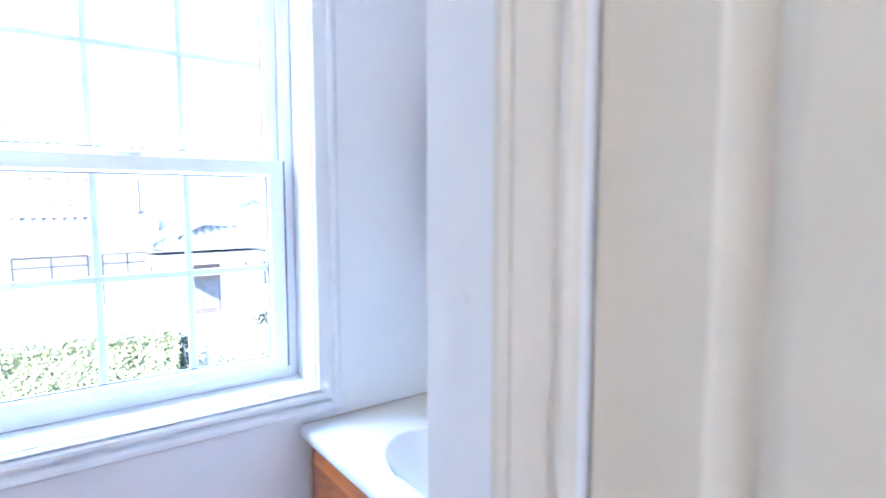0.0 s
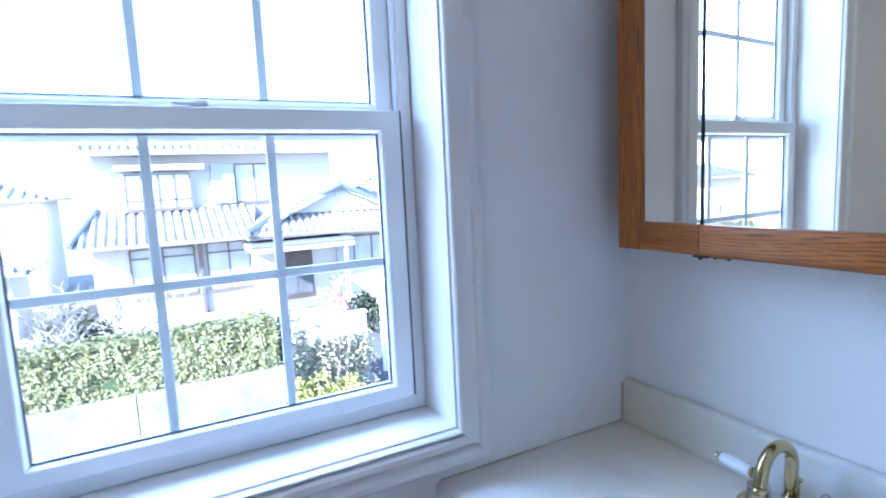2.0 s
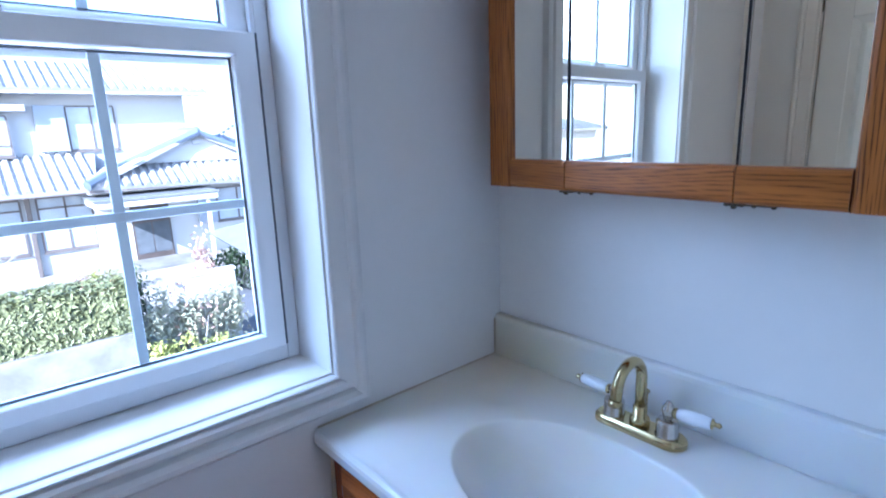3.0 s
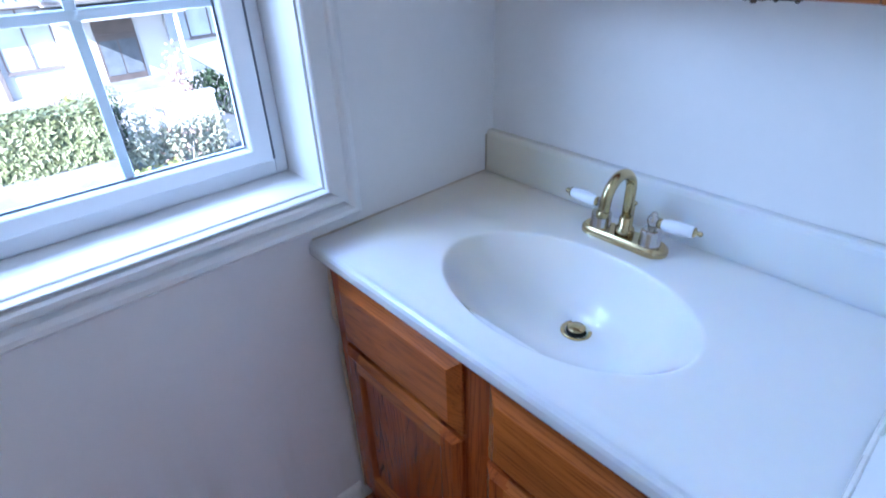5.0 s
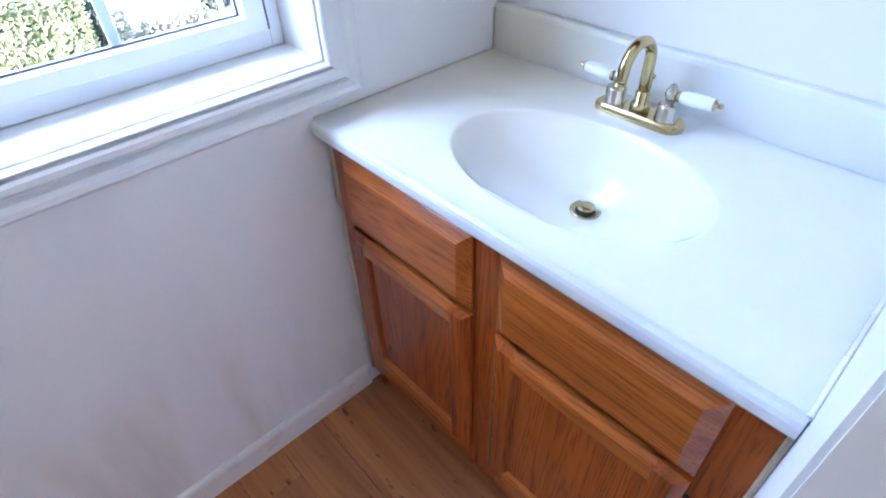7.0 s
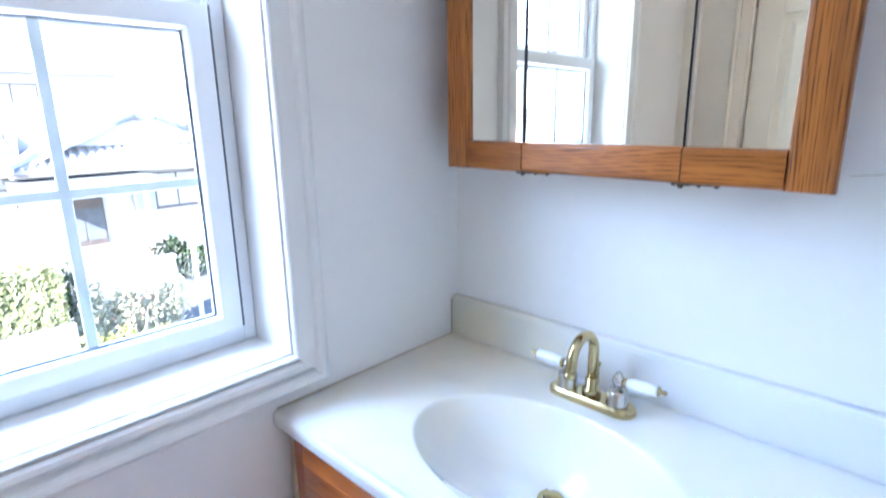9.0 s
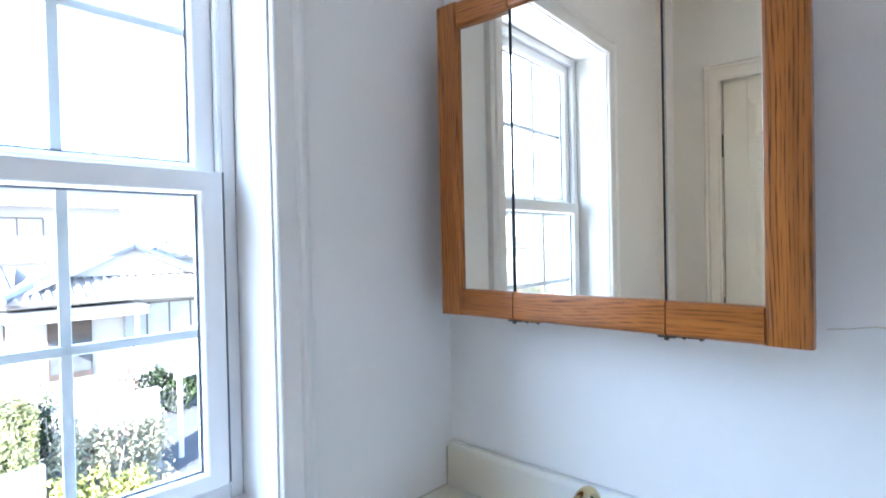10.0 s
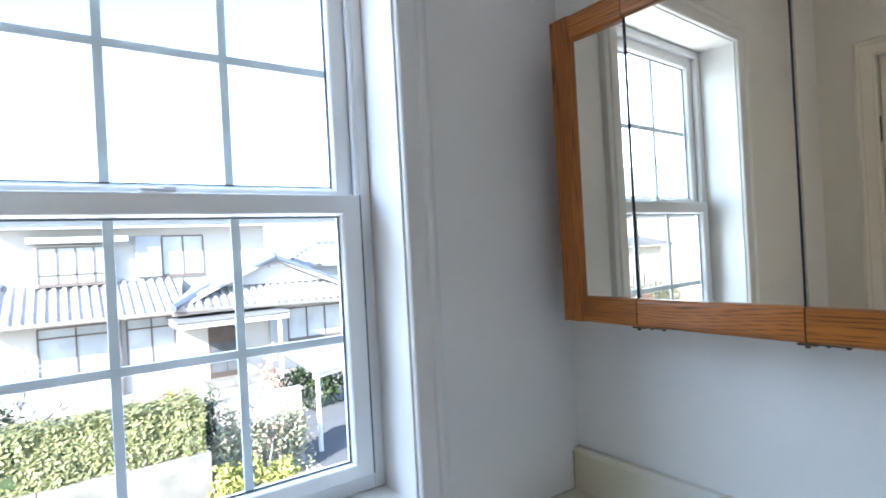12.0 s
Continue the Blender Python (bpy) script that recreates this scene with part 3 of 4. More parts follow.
def sash(label, glass, y, thick, w=0.043, foot=0.033):
    """A welded sash round its glass, with a dark gasket and bars between the panes."""
    g0, g1, h0, h1 = glass
    ring = bmesh.new()
    for bmx in mitred(lambda a, b, v: (a, y - v, b if b > h0 else h0 - (h0 - b) * foot / w), (g0, h0), (g1, h1), [(0.0, -0.62 * thick), (0.0035, -0.004), (0.006, -0.0008), (0.008, 0), (w - 0.003, 0), (w - 0.0008, -0.001), (w, -0.003), (w, -thick), (0.0, -thick)]):
        me = bpy.data.meshes.new("side")
        bmx.to_mesh(me)
        ring.from_mesh(me)
        bpy.data.meshes.remove(me)
        bmx.free()
    s = part("sash", ring, VINYL, win, label)
    yg = y + thick * 0.62
    for bmx in mitred(lambda a, b, v: (a, yg - v, b), (g0 + 0.0025, h0 + 0.0025), (g1 - 0.0025, h1 - 0.0025), [(0, 0.0005), (0, 0.004), (0.0024, 0.004), (0.0024, 0.0005)]):
        part("gasket", bmx, BEAD, s)
    pane = part("pane", box((g0 - 0.002, yg, h0 - 0.002), (g1 + 0.002, yg + 0.003, h1 + 0.002)), GLASS, s)
    pane.visible_shadow = False
    wb = 0.0082
    for k in (1, 2):
        x = g0 + (g1 - g0) * k / 3
        part("grille_bar", box((x - wb, yg + 0.006, h0 - 0.002), (x + wb, yg + 0.012, h1 + 0.002), 0.001), GRILLE, s)
    z = (h0 + h1) / 2
    part("grille_bar", box((g0 - 0.002, yg + 0.0055, z - wb), (g1 + 0.002, yg + 0.0125, z + wb), 0.001), GRILLE, s)
    return s


LOW = (-1.145, -0.546, 0.985, 1.486)
UPP = (-1.147, -0.542, 1.548, 2.030)
lower = sash("lower sash", LOW, 0.102, 0.03)
upper = sash("upper sash", UPP, 0.137, 0.03, 0.043, 0.074)
latch = part("latch", box((-0.895, 0.105, 1.524), (-0.805, 0.128, 1.530), 0.002), VINYL, win, "white plastic sash lock")
part("cam", box((-0.872, 0.108, 1.530), (-0.842, 0.126, 1.541), 0.003), VINYL, latch)
part("lever", box((-0.900, 0.103, 1.531), (-0.862, 0.110, 1.537), 0.002), VINYL, latch)


# ---- the vanity ----
H, CF, CL = 0.817, -0.515, -0.862           # counter height, front edge and far end
FACE = -0.492
van = thing("vanity_cabinet", "reddish oak vanity cabinet with two doors and two drawers", "cabinet", (-0.25, -0.426, 0))
for y0, y1 in ((-0.028, -0.042), (CL + 0.004, CL + 0.018)):
    part("side_panel", box((FACE + 0.0205, y0, 0.0), (-0.004, y1, H - 0.032)), VAN_Z_SHADED, van)
part("bottom_panel", box((FACE + 0.0205, -0.0425, 0.1), (-0.012, CL + 0.0185, 0.115)), VAN_Z_SHADED, van)
part("back_panel", box((-0.004, -0.0425, 0.0), (-0.0115, CL + 0.0185, H - 0.14)), VAN_Z_SHADED, van)
part("toe_kick", box((FACE + 0.075, -0.028, 0), (FACE + 0.06, CL + 0.004, 0.1)), VAN_Y, van, "recessed plinth board")
for y0, y1 in ((-0.028, -0.078), (-0.398, -0.474), (-0.794, CL + 0.004)):
    part("face_stile", box((FACE, y0, 0.095), (FACE + 0.02, y1, H - 0.031), 0.001), VAN_Z_SHADED, van)
for y0, y1 in ((-0.0785, -0.3975), (-0.4745, -0.7935)):
    for z0, z1 in ((0.096, 0.185), (0.575, 0.63), (0.752, H - 0.031)):
        part("face_rail", box((FACE + 0.0005, y0, z0), (FACE + 0.02, y1, z1), 0.001), VAN_Y, van)


def slab_front(y0, y1, z0, z1):
    """A drawer front with a wide sloped edge."""
    rings = [(0, FACE - 0.0015), (0, FACE - 0.006), (0.002, FACE - 0.0075), (0.021, FACE - 0.0195), (0.023, FACE - 0.0200)]
    verts, faces = [], []
    for i, x in rings:
        verts += [(x, y0 - i, z0 + i), (x, y1 + i, z0 + i), (x, y1 + i, z1 - i), (x, y0 - i, z1 - i)]
    for k in range(len(rings) - 1):
        faces += [(4 * k + j, 4 * k + (j + 1) % 4, 4 * k + 4 + (j + 1) % 4, 4 * k + 4 + j) for j in range(4)]
    faces += [(3, 2, 1, 0), tuple(range(4 * len(rings) - 4, 4 * len(rings)))]
    return mesh_from(verts, faces)


def framed_bar(profile, a0, a1, upright):
    """A moulded bar of a door frame; an upright one has its ends bevelled like its outer edge."""
    verts = []
    for end, s in ((a0, 1), (a1, -1)):
        for u, v in profile:
            a = end + s * max(0.0, v - 0.0085) * 1.4 if upright else end
            verts.append((FACE - v, u, a) if upright else (FACE - v, a, u))
    n = len(profile)
    faces = [(i, (i + 1) % n, n + (i + 1) % n, n + i) for i in range(n)]
    for k in (0, n):
        faces += [(k, k + 1, k + n - 2, k + n - 1), tuple(range(k + 1, k + n - 1))]
    return mesh_from(verts, faces)


for y0, y1, hinge_y in ((-0.067, -0.407, -0.064), (-0.464, -0.803, -0.806)):
    part("drawer_front", slab_front(y0, y1, 0.607, 0.769), VAN_Y, van)
    z0, z1, w = 0.165, 0.595, 0.056
    stick = [(0, 0.0015), (0, 0.0085), (0.004, 0.0125), (0.008, 0.0165), (0.012, 0.0185), (w - 0.015, 0.0185), (w - 0.002, 0.0105), (w, 0.0085), (w, 0.0015)]
    door = part("door", framed_bar([(y1 + w - u, v) for u, v in stick], z0, z1, True), VAN_Z_SHADED, van, "framed oak door with a flat panel")
    part("stile", framed_bar([(y0 - w + u, v) for u, v in stick], z0, z1, True), VAN_Z_SHADED, door)
    part("rail", framed_bar([(z1 - w + u, v) for u, v in stick], y0 - w + 0.012, y1 + w - 0.012, False), VAN_Y, door)
    part("rail", framed_bar([(z0 + w - u, v) for u, v in stick], y0 - w + 0.012, y1 + w - 0.012, False), VAN_Y, door)
    part("panel", box((FACE - 0.003, y0 - w + 0.002, z0 + w - 0.002), (FACE - 0.009, y1 + w - 0.002, z1 - w + 0.002)), VAN_Z_SHADED, door)
    for hz in (0.23, 0.53):
        part("hinge", tube([(FACE - 0.004, hinge_y, hz - 0.025), (FACE - 0.004, hinge_y, hz + 0.025)], 0.005, 8), BRONZE, door, "dark bronze hinge")
part("caulk", tube([(FACE + 0.004, -0.024, 0.08), (FACE + 0.004, -0.023, 0.25), (FACE + 0.003, -0.025, 0.42), (FACE + 0.003, -0.021, 0.55), (FACE + 0.004, -0.026, 0.60), (FACE + 0.003, -0.020, 0.64), (FACE + 0.004, -0.024, H - 0.033)], [0.004, 0.005, 0.007, 0.009, 0.004, 0.010, 0.006], 8), CAULK, van, "yellowed caulk bead")
part("caulk", tube([(FACE - 0.001, CL + 0.002, 0.1), (FACE - 0.001, CL + 0.002, H - 0.033)], 0.004, 6), CAULK, van, "yellowed caulk bead")


def vanity_top():
    """Moulded top: deck, oval bowl, front lip, in one skin."""
    cx, cy, ax, ay = -0.302, -0.432, 0.148, 0.228
    dx, dy = -0.239, -0.435
    fx, fy0, fy1 = CF + 0.012, -0.002, CL
    angles = [2 * math.pi * k / 120 for k in range(120)]
    for px, py in ((fx, fy0), (fx, fy1), (-0.004, fy0), (-0.004, fy1)):
        angles.append(math.atan2((py - cy), (px - cx)) % (2 * math.pi))
    angles = sorted(set(round(a, 6) for a in angles))
    n, verts, faces = len(angles), [], []
    bowl = [(0.10, -0.122), (0.2, -0.1205), (0.35, -0.114), (0.5, -0.101), (0.62, -0.084), (0.72, -0.0665), (0.80, -0.050), (0.87, -0.0340), (0.92, -0.0215), (0.955, -0.0125), (0.98, -0.0062), (0.992, -0.0032), (1.003, -0.0012), (1.016, -0.0003), (1.03, 0.0)]
    for s, z in bowl:
        k = max(0.0, 1 - s) ** 1.2
        for a in angles:
            c, d = math.cos(a), math.sin(a)
            r = 1 / math.hypot(c / ax, d / ay)
            verts.append((cx + (dx - cx) * k + s * r * c, cy + (dy - cy) * k + s * r * d, H + z))
    steps = 26
    for i in range(1, steps + 1):
        t = i / steps
        for a in angles:
            c, d = math.cos(a), math.sin(a)
            r0 = 1.03 / math.hypot(c / ax, d / ay)
            lim = []
            if c > 1e-9: lim.append((-0.004 - cx) / c)
            if c < -1e-9: lim.append((fx - cx) / c)
            if d > 1e-9: lim.append((fy0 - cy) / d)
            if d < -1e-9: lim.append((fy1 - cy) / d)
            r = r0 + (min(lim) - r0) * t
            x, y = cx + r * c, cy + r * d
            z = -0.0035 * math.exp(-(((x + 0.172) / 0.036) ** 2 + ((y + 0.150) / 0.045) ** 2) ** 2)
            z += 0.0016 * max(0, 1 - abs(x - fx - 0.006) / 0.022)
            verts.append((x, y, H + z))
    rows = len(bowl) + steps
    for i in range(rows - 1):
        faces += [(i * n + k, i * n + (k + 1) % n, (i + 1) * n + (k + 1) % n, (i + 1) * n + k) for k in range(n)]
    faces.append(tuple(range(n - 1, -1, -1)))
    return mesh_from(verts, faces)


top = thing("bathroom_countertop", "off-white cultured marble vanity top with an oval basin", "countertop", (-0.25, -0.426, H))
part("basin", vanity_top(), MARBLE, top, smooth=True)
edge = [(CF + 0.012, H + 0.0012), (CF + 0.006, H - 0.0005), (CF + 0.002, H - 0.005), (CF, H - 0.012), (CF, H - 0.026), (CF + 0.002, H - 0.030), (CF + 0.02, H - 0.030), (CF + 0.02, H - 0.012), (CF + 0.0125, H - 0.004)]
part("front_edge", prism([(x, -0.002, z) for x, z in edge], (0, CL + 0.002, 0)), MARBLE, top)
part("underside", box((CF + 0.021, -0.004, H - 0.031), (CF + 0.09, CL + 0.002, H - 0.02)), MARBLE, top)
spl = [(-0.001, H - 0.01), (-0.024, H - 0.01), (-0.0235, H + 0.004), (-0.022, H + 0.088), (-0.020, H + 0.096), (-0.016, H + 0.099), (-0.001, H + 0.099)]
part("backsplash", prism([(x, -0.002, z) for x, z in spl], (0, CL + 0.002, 0)), MARBLE, top)
part("caulk_line", tube([(CF + 0.01, -0.0025, H + 0.001), (-0.25, -0.002, H), (-0.024, -0.0025, H), (-0.023, -0.0025, H + 0.09)], 0.0024, 6), CAULK, top, "thin yellowed caulk line")
part("caulk_line", tube([(CF + 0.008, CL + 0.001, H + 0.001), (-0.024, CL + 0.001, H)], 0.004, 6), TRIM, top)

drain = thing("basin_drain", "brass pop-up drain in the basin floor", "drain", (-0.239, -0.435, H - 0.122))
part("flange", lathe([(0.0285, -0.003), (0.0285, 0.001), (0.027, 0.003), (0.021, 0.001), (0.019, -0.004)], (-0.239, -0.435, H - 0.1215)), BRASS, drain, smooth=True)
part("well", lathe([(0.019, 0.0), (0.019, 0.0014)], (-0.239, -0.435, H - 0.1225)), DARK, drain)
part("stopper", lathe([(0.006, -0.001), (0.006, 0.004), (0.0155, 0.005), (0.0165, 0.007), (0.015, 0.009), (0.003, 0.0105)], (-0.239, -0.435, H - 0.1215)), BRASS, drain, smooth=True)

# the faucet
FX, FY = -0.091, -0.419
fau = thing("faucet", "polished brass two-handle faucet with white porcelain levers", "faucet", (FX, FY, H))


def stadium(hx, hy, k=14):
    """An oblong with round ends along y."""
    out = []
    for s in (1, -1):
        for i in range(k + 1):
            a = math.pi * i / k if s > 0 else math.pi + math.pi * i / k
            out.append((hx * math.cos(a), s * (hy - hx) + hx * math.sin(a)))
    return out


rings = [(1.0, 0.0), (1.0, 0.006), (0.97, 0.009), (0.90, 0.0105), (0.84, 0.013), (0.78, 0.0145)]
verts, faces = [], []
for s, z in rings:
    inset = (1 - s) * 0.027
    verts += [(FX + x, FY + y, H + z) for x, y in stadium(0.027 - inset, 0.086 - inset)]
n = len(verts) // len(rings)
for i in range(len(rings) - 1):
    faces += [(i * n + k, i * n + (k + 1) % n, (i + 1) * n + (k + 1) % n, (i + 1) * n + k) for k in range(n)]
faces += [tuple(range(n - 1, -1, -1)), tuple(range((len(rings) - 1) * n, len(rings) * n))]
part("base_plate", mesh_from(verts, faces), BRASS, fau)
ZP = H + 0.014
part("collar", lathe([(0.0175, 0), (0.0175, 0.012), (0.016, 0.0145), (0.0125, 0.016), (0.0125, 0.034), (0.0105, 0.036)], (FX, FY, ZP)), BRASS, fau, "worn collar", smooth=True)
pts = [(FX, FY, ZP + 0.03), (FX, FY, H + 0.085), (FX, FY, H + 0.105)]
for i in range(1, 15):
    a = math.pi * i / 14
    pts.append((FX - 0.040 + 0.040 * math.cos(a), FY, H + 0.103 + 0.040 * math.sin(a)))
pts += [(FX - 0.082, FY, H + 0.094), (FX - 0.084, FY, H + 0.088)]
part("spout", tube(pts, [0.0098] * 3 + [0.0096] * 14 + [0.0095, 0.0095], 18), BRASS, fau, "gooseneck spout with dull patches", smooth=True)
part("aerator", tube([(FX - 0.0838, FY, H + 0.090), (FX - 0.0858, FY, H + 0.080)], 0.0108, 18), BRASS, fau, smooth=True)
part("lift_rod", tube([(FX + 0.022, FY, H + 0.012), (FX + 0.022, FY, H + 0.066)], 0.0022, 8), BRASS, fau, smooth=True)
part("lift_knob", lathe([(0.003, 0), (0.0055, 0.003), (0.0055, 0.006), (0.002, 0.009)], (FX + 0.022, FY, H + 0.064), steps=14), BRASS, fau, smooth=True)
for s in (1, -1):
    vy = FY + s * 0.0508
    valve = part("valve_body", lathe([(0.020, 0), (0.020, 0.002), (0.0185, 0.004), (0.0185, 0.025), (0.0165, 0.0285), (0.008, 0.030)], (FX, vy, ZP)), NICKEL, fau, "worn nickel valve body", smooth=True)
    part("hub", lathe([(0.008, 0), (0.0075, 0.004), (0.0095, 0.010), (0.0115, 0.017), (0.0095, 0.024), (0.005, 0.027), (0.0065, 0.030), (0.003, 0.034)], (FX, vy, ZP + 0.029)), NICKEL, valve, smooth=True)
    d = Vector((0.006 if s > 0 else 0.10, s, 0.03)).normalized()
    at = Vector((FX, vy, ZP + 0.044))
    lever = part("lever", lathe([(0.0070, 0.014), (0.0092, 0.018), (0.0112, 0.026), (0.0118, 0.04), (0.0112, 0.056), (0.0100, 0.066), (0.0088, 0.070)], at, d, 20), PORCELAIN, valve, "white porcelain lever", smooth=True)
    part("ferrule", lathe([(0.0050, 0.008), (0.0090, 0.010), (0.0094, 0.0135), (0.0080, 0.0155)], at, d, 18), BRASS, valve, smooth=True)
    part("end_cap", lathe([(0.0092, 0.0695), (0.0094, 0.0715), (0.0050, 0.0735), (0.0035, 0.0755), (0.0048, 0.079), (0.0046, 0.082), (0.0015, 0.0845)], at, d, 18), BRASS, valve, smooth=True)

# outlet beside the vanity
outlet = thing("wall_outlet", "ivory plastic outlet cover on the wall above the vanity top", "outlet", (-0.30, SIDE, 0.93))
part("cover_plate", box((-0.345, SIDE, 0.87), (-0.275, SIDE + 0.006, 0.985), 0.002), PLASTIC, outlet)
for z in (0.908, 0.948):
    part("receptacle", box((-0.326, SIDE + 0.006, z - 0.013), (-0.294, SIDE + 0.009, z + 0.013), 0.002), PLASTIC, outlet)


# ---- the mirror cabinet ----
MF, MB = -0.110, -0.092                      # front and back of its doors
MZ0, MZ1, MY0, MY1 = 1.238, 1.890, -0.074, -0.744
SPLIT = (-0.2615, -0.5505)
cab = thing("medicine_cabinet", "oak framed three-door mirror cabinet on the wall", "cabinet", (-0.05, -0.41, MZ0))
part("body", box((-0.001, MY0 - 0.012, MZ0 + 0.012), (MB + 0.003, MY1 + 0.012, MZ1 - 0.012), 0.002), OAK_Z, cab)
FW = 0.055


def member(y0, y1, z0, z1, mat_, nm, parent, round_side=""):
    bmx = box((MF, y0, z0), (MB, y1, z1))
    long_axis = 1 if abs(y1 - y0) > abs(z1 - z0) else 2
    front = [e for e in bmx.edges if all(abs(v.co.x - MF) < 1e-5 for v in e.verts) and abs(e.verts[0].co[long_axis] - e.verts[1].co[long_axis]) > 0.06]
    bmesh.ops.bevel(bmx, geom=front, offset=0.008, segments=4, affect="EDGES", profile=0.5)
    return part(nm, bmx, mat_, parent)


MIR_X = -0.0975
cells = ((MY0, SPLIT[0] + 0.0012, True, False), (SPLIT[0] - 0.0012, SPLIT[1] + 0.0012, False, False), (SPLIT[1] - 0.0012, MY1, False, True))
for y0, y1, left, right in cells:
    a, b = y0 - (FW + 0.003 if left else 0), y1 + (FW + 0.003 if right else 0)
    door = member(a, b, MZ0, MZ0 + FW, OAK_Y, "door", cab)
    tagged(door, "oak framed mirror door")
    member(a, b, MZ1 - FW, MZ1, OAK_Y, "rail", door)
    if left:
        member(y0, y0 - FW - 0.003, MZ0 + 0.0004, MZ1 - 0.0004, OAK_Z, "stile", door)
    if right:
        member(y1 + FW + 0.003, y1, MZ0 + 0.0004, MZ1 - 0.0004, OAK_Z, "stile", door)
    lean = -0.0125 if right else -0.042 if left else -0.0326          # the loosely hung doors sit slightly askew
    px = lambda y, z: MIR_X + lean * (y - (y0 + y1) / 2)
    c = [(a + 0.001, MZ0 + FW - 0.001), (b - 0.001, MZ0 + FW - 0.001), (b - 0.001, MZ1 - FW + 0.001), (a + 0.001, MZ1 - FW + 0.001)]
    part("mirror", prism([(px(y, z), y, z) for y, z in c], (0.0035, 0, 0)), MIRROR, door, "silvered mirror pane")
    if not left:
        part("mirror_edge", box((MIR_X - (0.0035 if right else 0.0062), y0 - (0.0009 if right else 0.0026), MZ0 + FW), (MIR_X + 0.006, y0 + 0.0003, MZ1 - FW)), NICKEL if right else DARK, door, "ground mirror edge")
    if not right:
        part("mirror_edge", box((MIR_X - 0.0035, y1, MZ0 + FW), (MIR_X + 0.006, y1 + 0.0019, MZ1 - FW)), DARK, door, "blackened mirror edge")
for y in SPLIT:
    part("gap_strip", box((MB - 0.004, y - 0.0011, MZ0 + 0.002), (MB + 0.004, y + 0.0011, MZ1 - 0.002)), DARK, cab, "dark gap between the doors")
    for z, s in ((MZ0, -1), (MZ1, 1)):
        h = part("pivot_hinge", box((MF + 0.003, y + 0.014, z), (MB + 0.01, y - 0.014, z + s * 0.003), 0.001), BRONZE, cab, "dark bronze pivot hinge")
        part("hinge_arm", box((MF + 0.008, y - 0.014, z), (MB, y - 0.055, z + s * 0.002), 0.0008), BRONZE, h)
        for k in (-0.025, -0.05, 0.012):
            part("rivet", lathe([(0.003, 0), (0.003, 0.0015), (0.0015, 0.0025)], (MF + 0.011, y + k, z + s * 0.002), (0, 0, s), 10), BRONZE, h)
        part("pin", lathe([(0.004, 0), (0.004, 0.004), (0.002, 0.005)], (MF + 0.006, y, z + s * 0.002), (0, 0, s), 10), BRONZE, h)


# ---- outside: ground, garden wall, plants ----
G = -3.25
solid("ground", box((-600, 0.4, G - 0.4), (600, 900, G)), EARTH, "pale earth and paving of the gardens below", "ground", **shell)
solid("ground_beneath", box((-600, -300, G - 0.4), (600, 0.399, G)), EARTH, "pale earth around the building", "ground", **shell)
wall = thing("garden_wall", "weathered pale concrete garden wall with dark streaks", "garden wall", (-6, 9.7, G))
for x0, x1 in ((-16.0, -12.01), (-12.0, -8.01), (-8.0, -4.01), (-4.0, -1.53), (-1.52, 0.97)):
    part("wall_section", box((x0, 9.45, G), (x1, 9.65, -1.98), 0.012), CONCRETE, wall)


def leaves(count, where, size, seed, up=0.3):
    """Many folded leaves at the points that where(rng) gives."""
    rng = random.Random(seed)
    verts, faces = [], []
    for _ in range(count):
        p, nrm = where(rng)
        d = Vector((rng.uniform(-1, 1), rng.uniform(-1, 1), rng.uniform(-1, 1)))
        nrm = (Vector(nrm) + 0.7 * d + Vector((0, 0, up))).normalized()
        t = nrm.orthogonal().normalized()
        t = Matrix.Rotation(rng.uniform(0, 6.28), 3, nrm) @ t
        s = nrm.cross(t)
        k = size * rng.uniform(0.6, 1.3)
        c = Vector(p)
        i = len(verts)
        verts += [c - t * k, c + s * k * 0.42 + nrm * k * 0.12, c + t * k, c - s * k * 0.42 + nrm * k * 0.12]
        faces += [(i, i + 1, i + 2), (i, i + 2, i + 3)]
    me = bpy.data.meshes.new("leaves")
    me.from_pydata([tuple(v) for v in verts], [], faces)
    return me


def leaf_part(name, me, mat_, parent):
    at = base_of(parent)
    me.transform(Matrix.Translation(-at))
    me.materials.append(mat_)
    ob = new(name, me)
    ob.parent = parent
    return tagged(ob, kind="stuff")


def lumpy(lo, hi, seed, cuts=10):
    """A box with an uneven skin, for the dark core that stands for shade inside a hedge."""
    bmx = box(lo, hi)
    bmesh.ops.subdivide_edges(bmx, edges=bmx.edges[:], cuts=cuts, use_grid_fill=True)
    for v in bmx.verts:
        v.co += 0.09 * noise.noise_vector(v.co * 2.5 + Vector((seed, 0, 0)))
    return bmx


hedge = thing("clipped_hedge", "clipped green hedge on top of the garden wall", "hedge", (-6, 9.9, -1.98))
# near-black core: shade between the hedge leaves put into its colour
part("shade_core", lumpy((-14, 9.62, -1.97), (0.80, 10.4, -1.20), 3, 14), LEAF_DK, hedge)


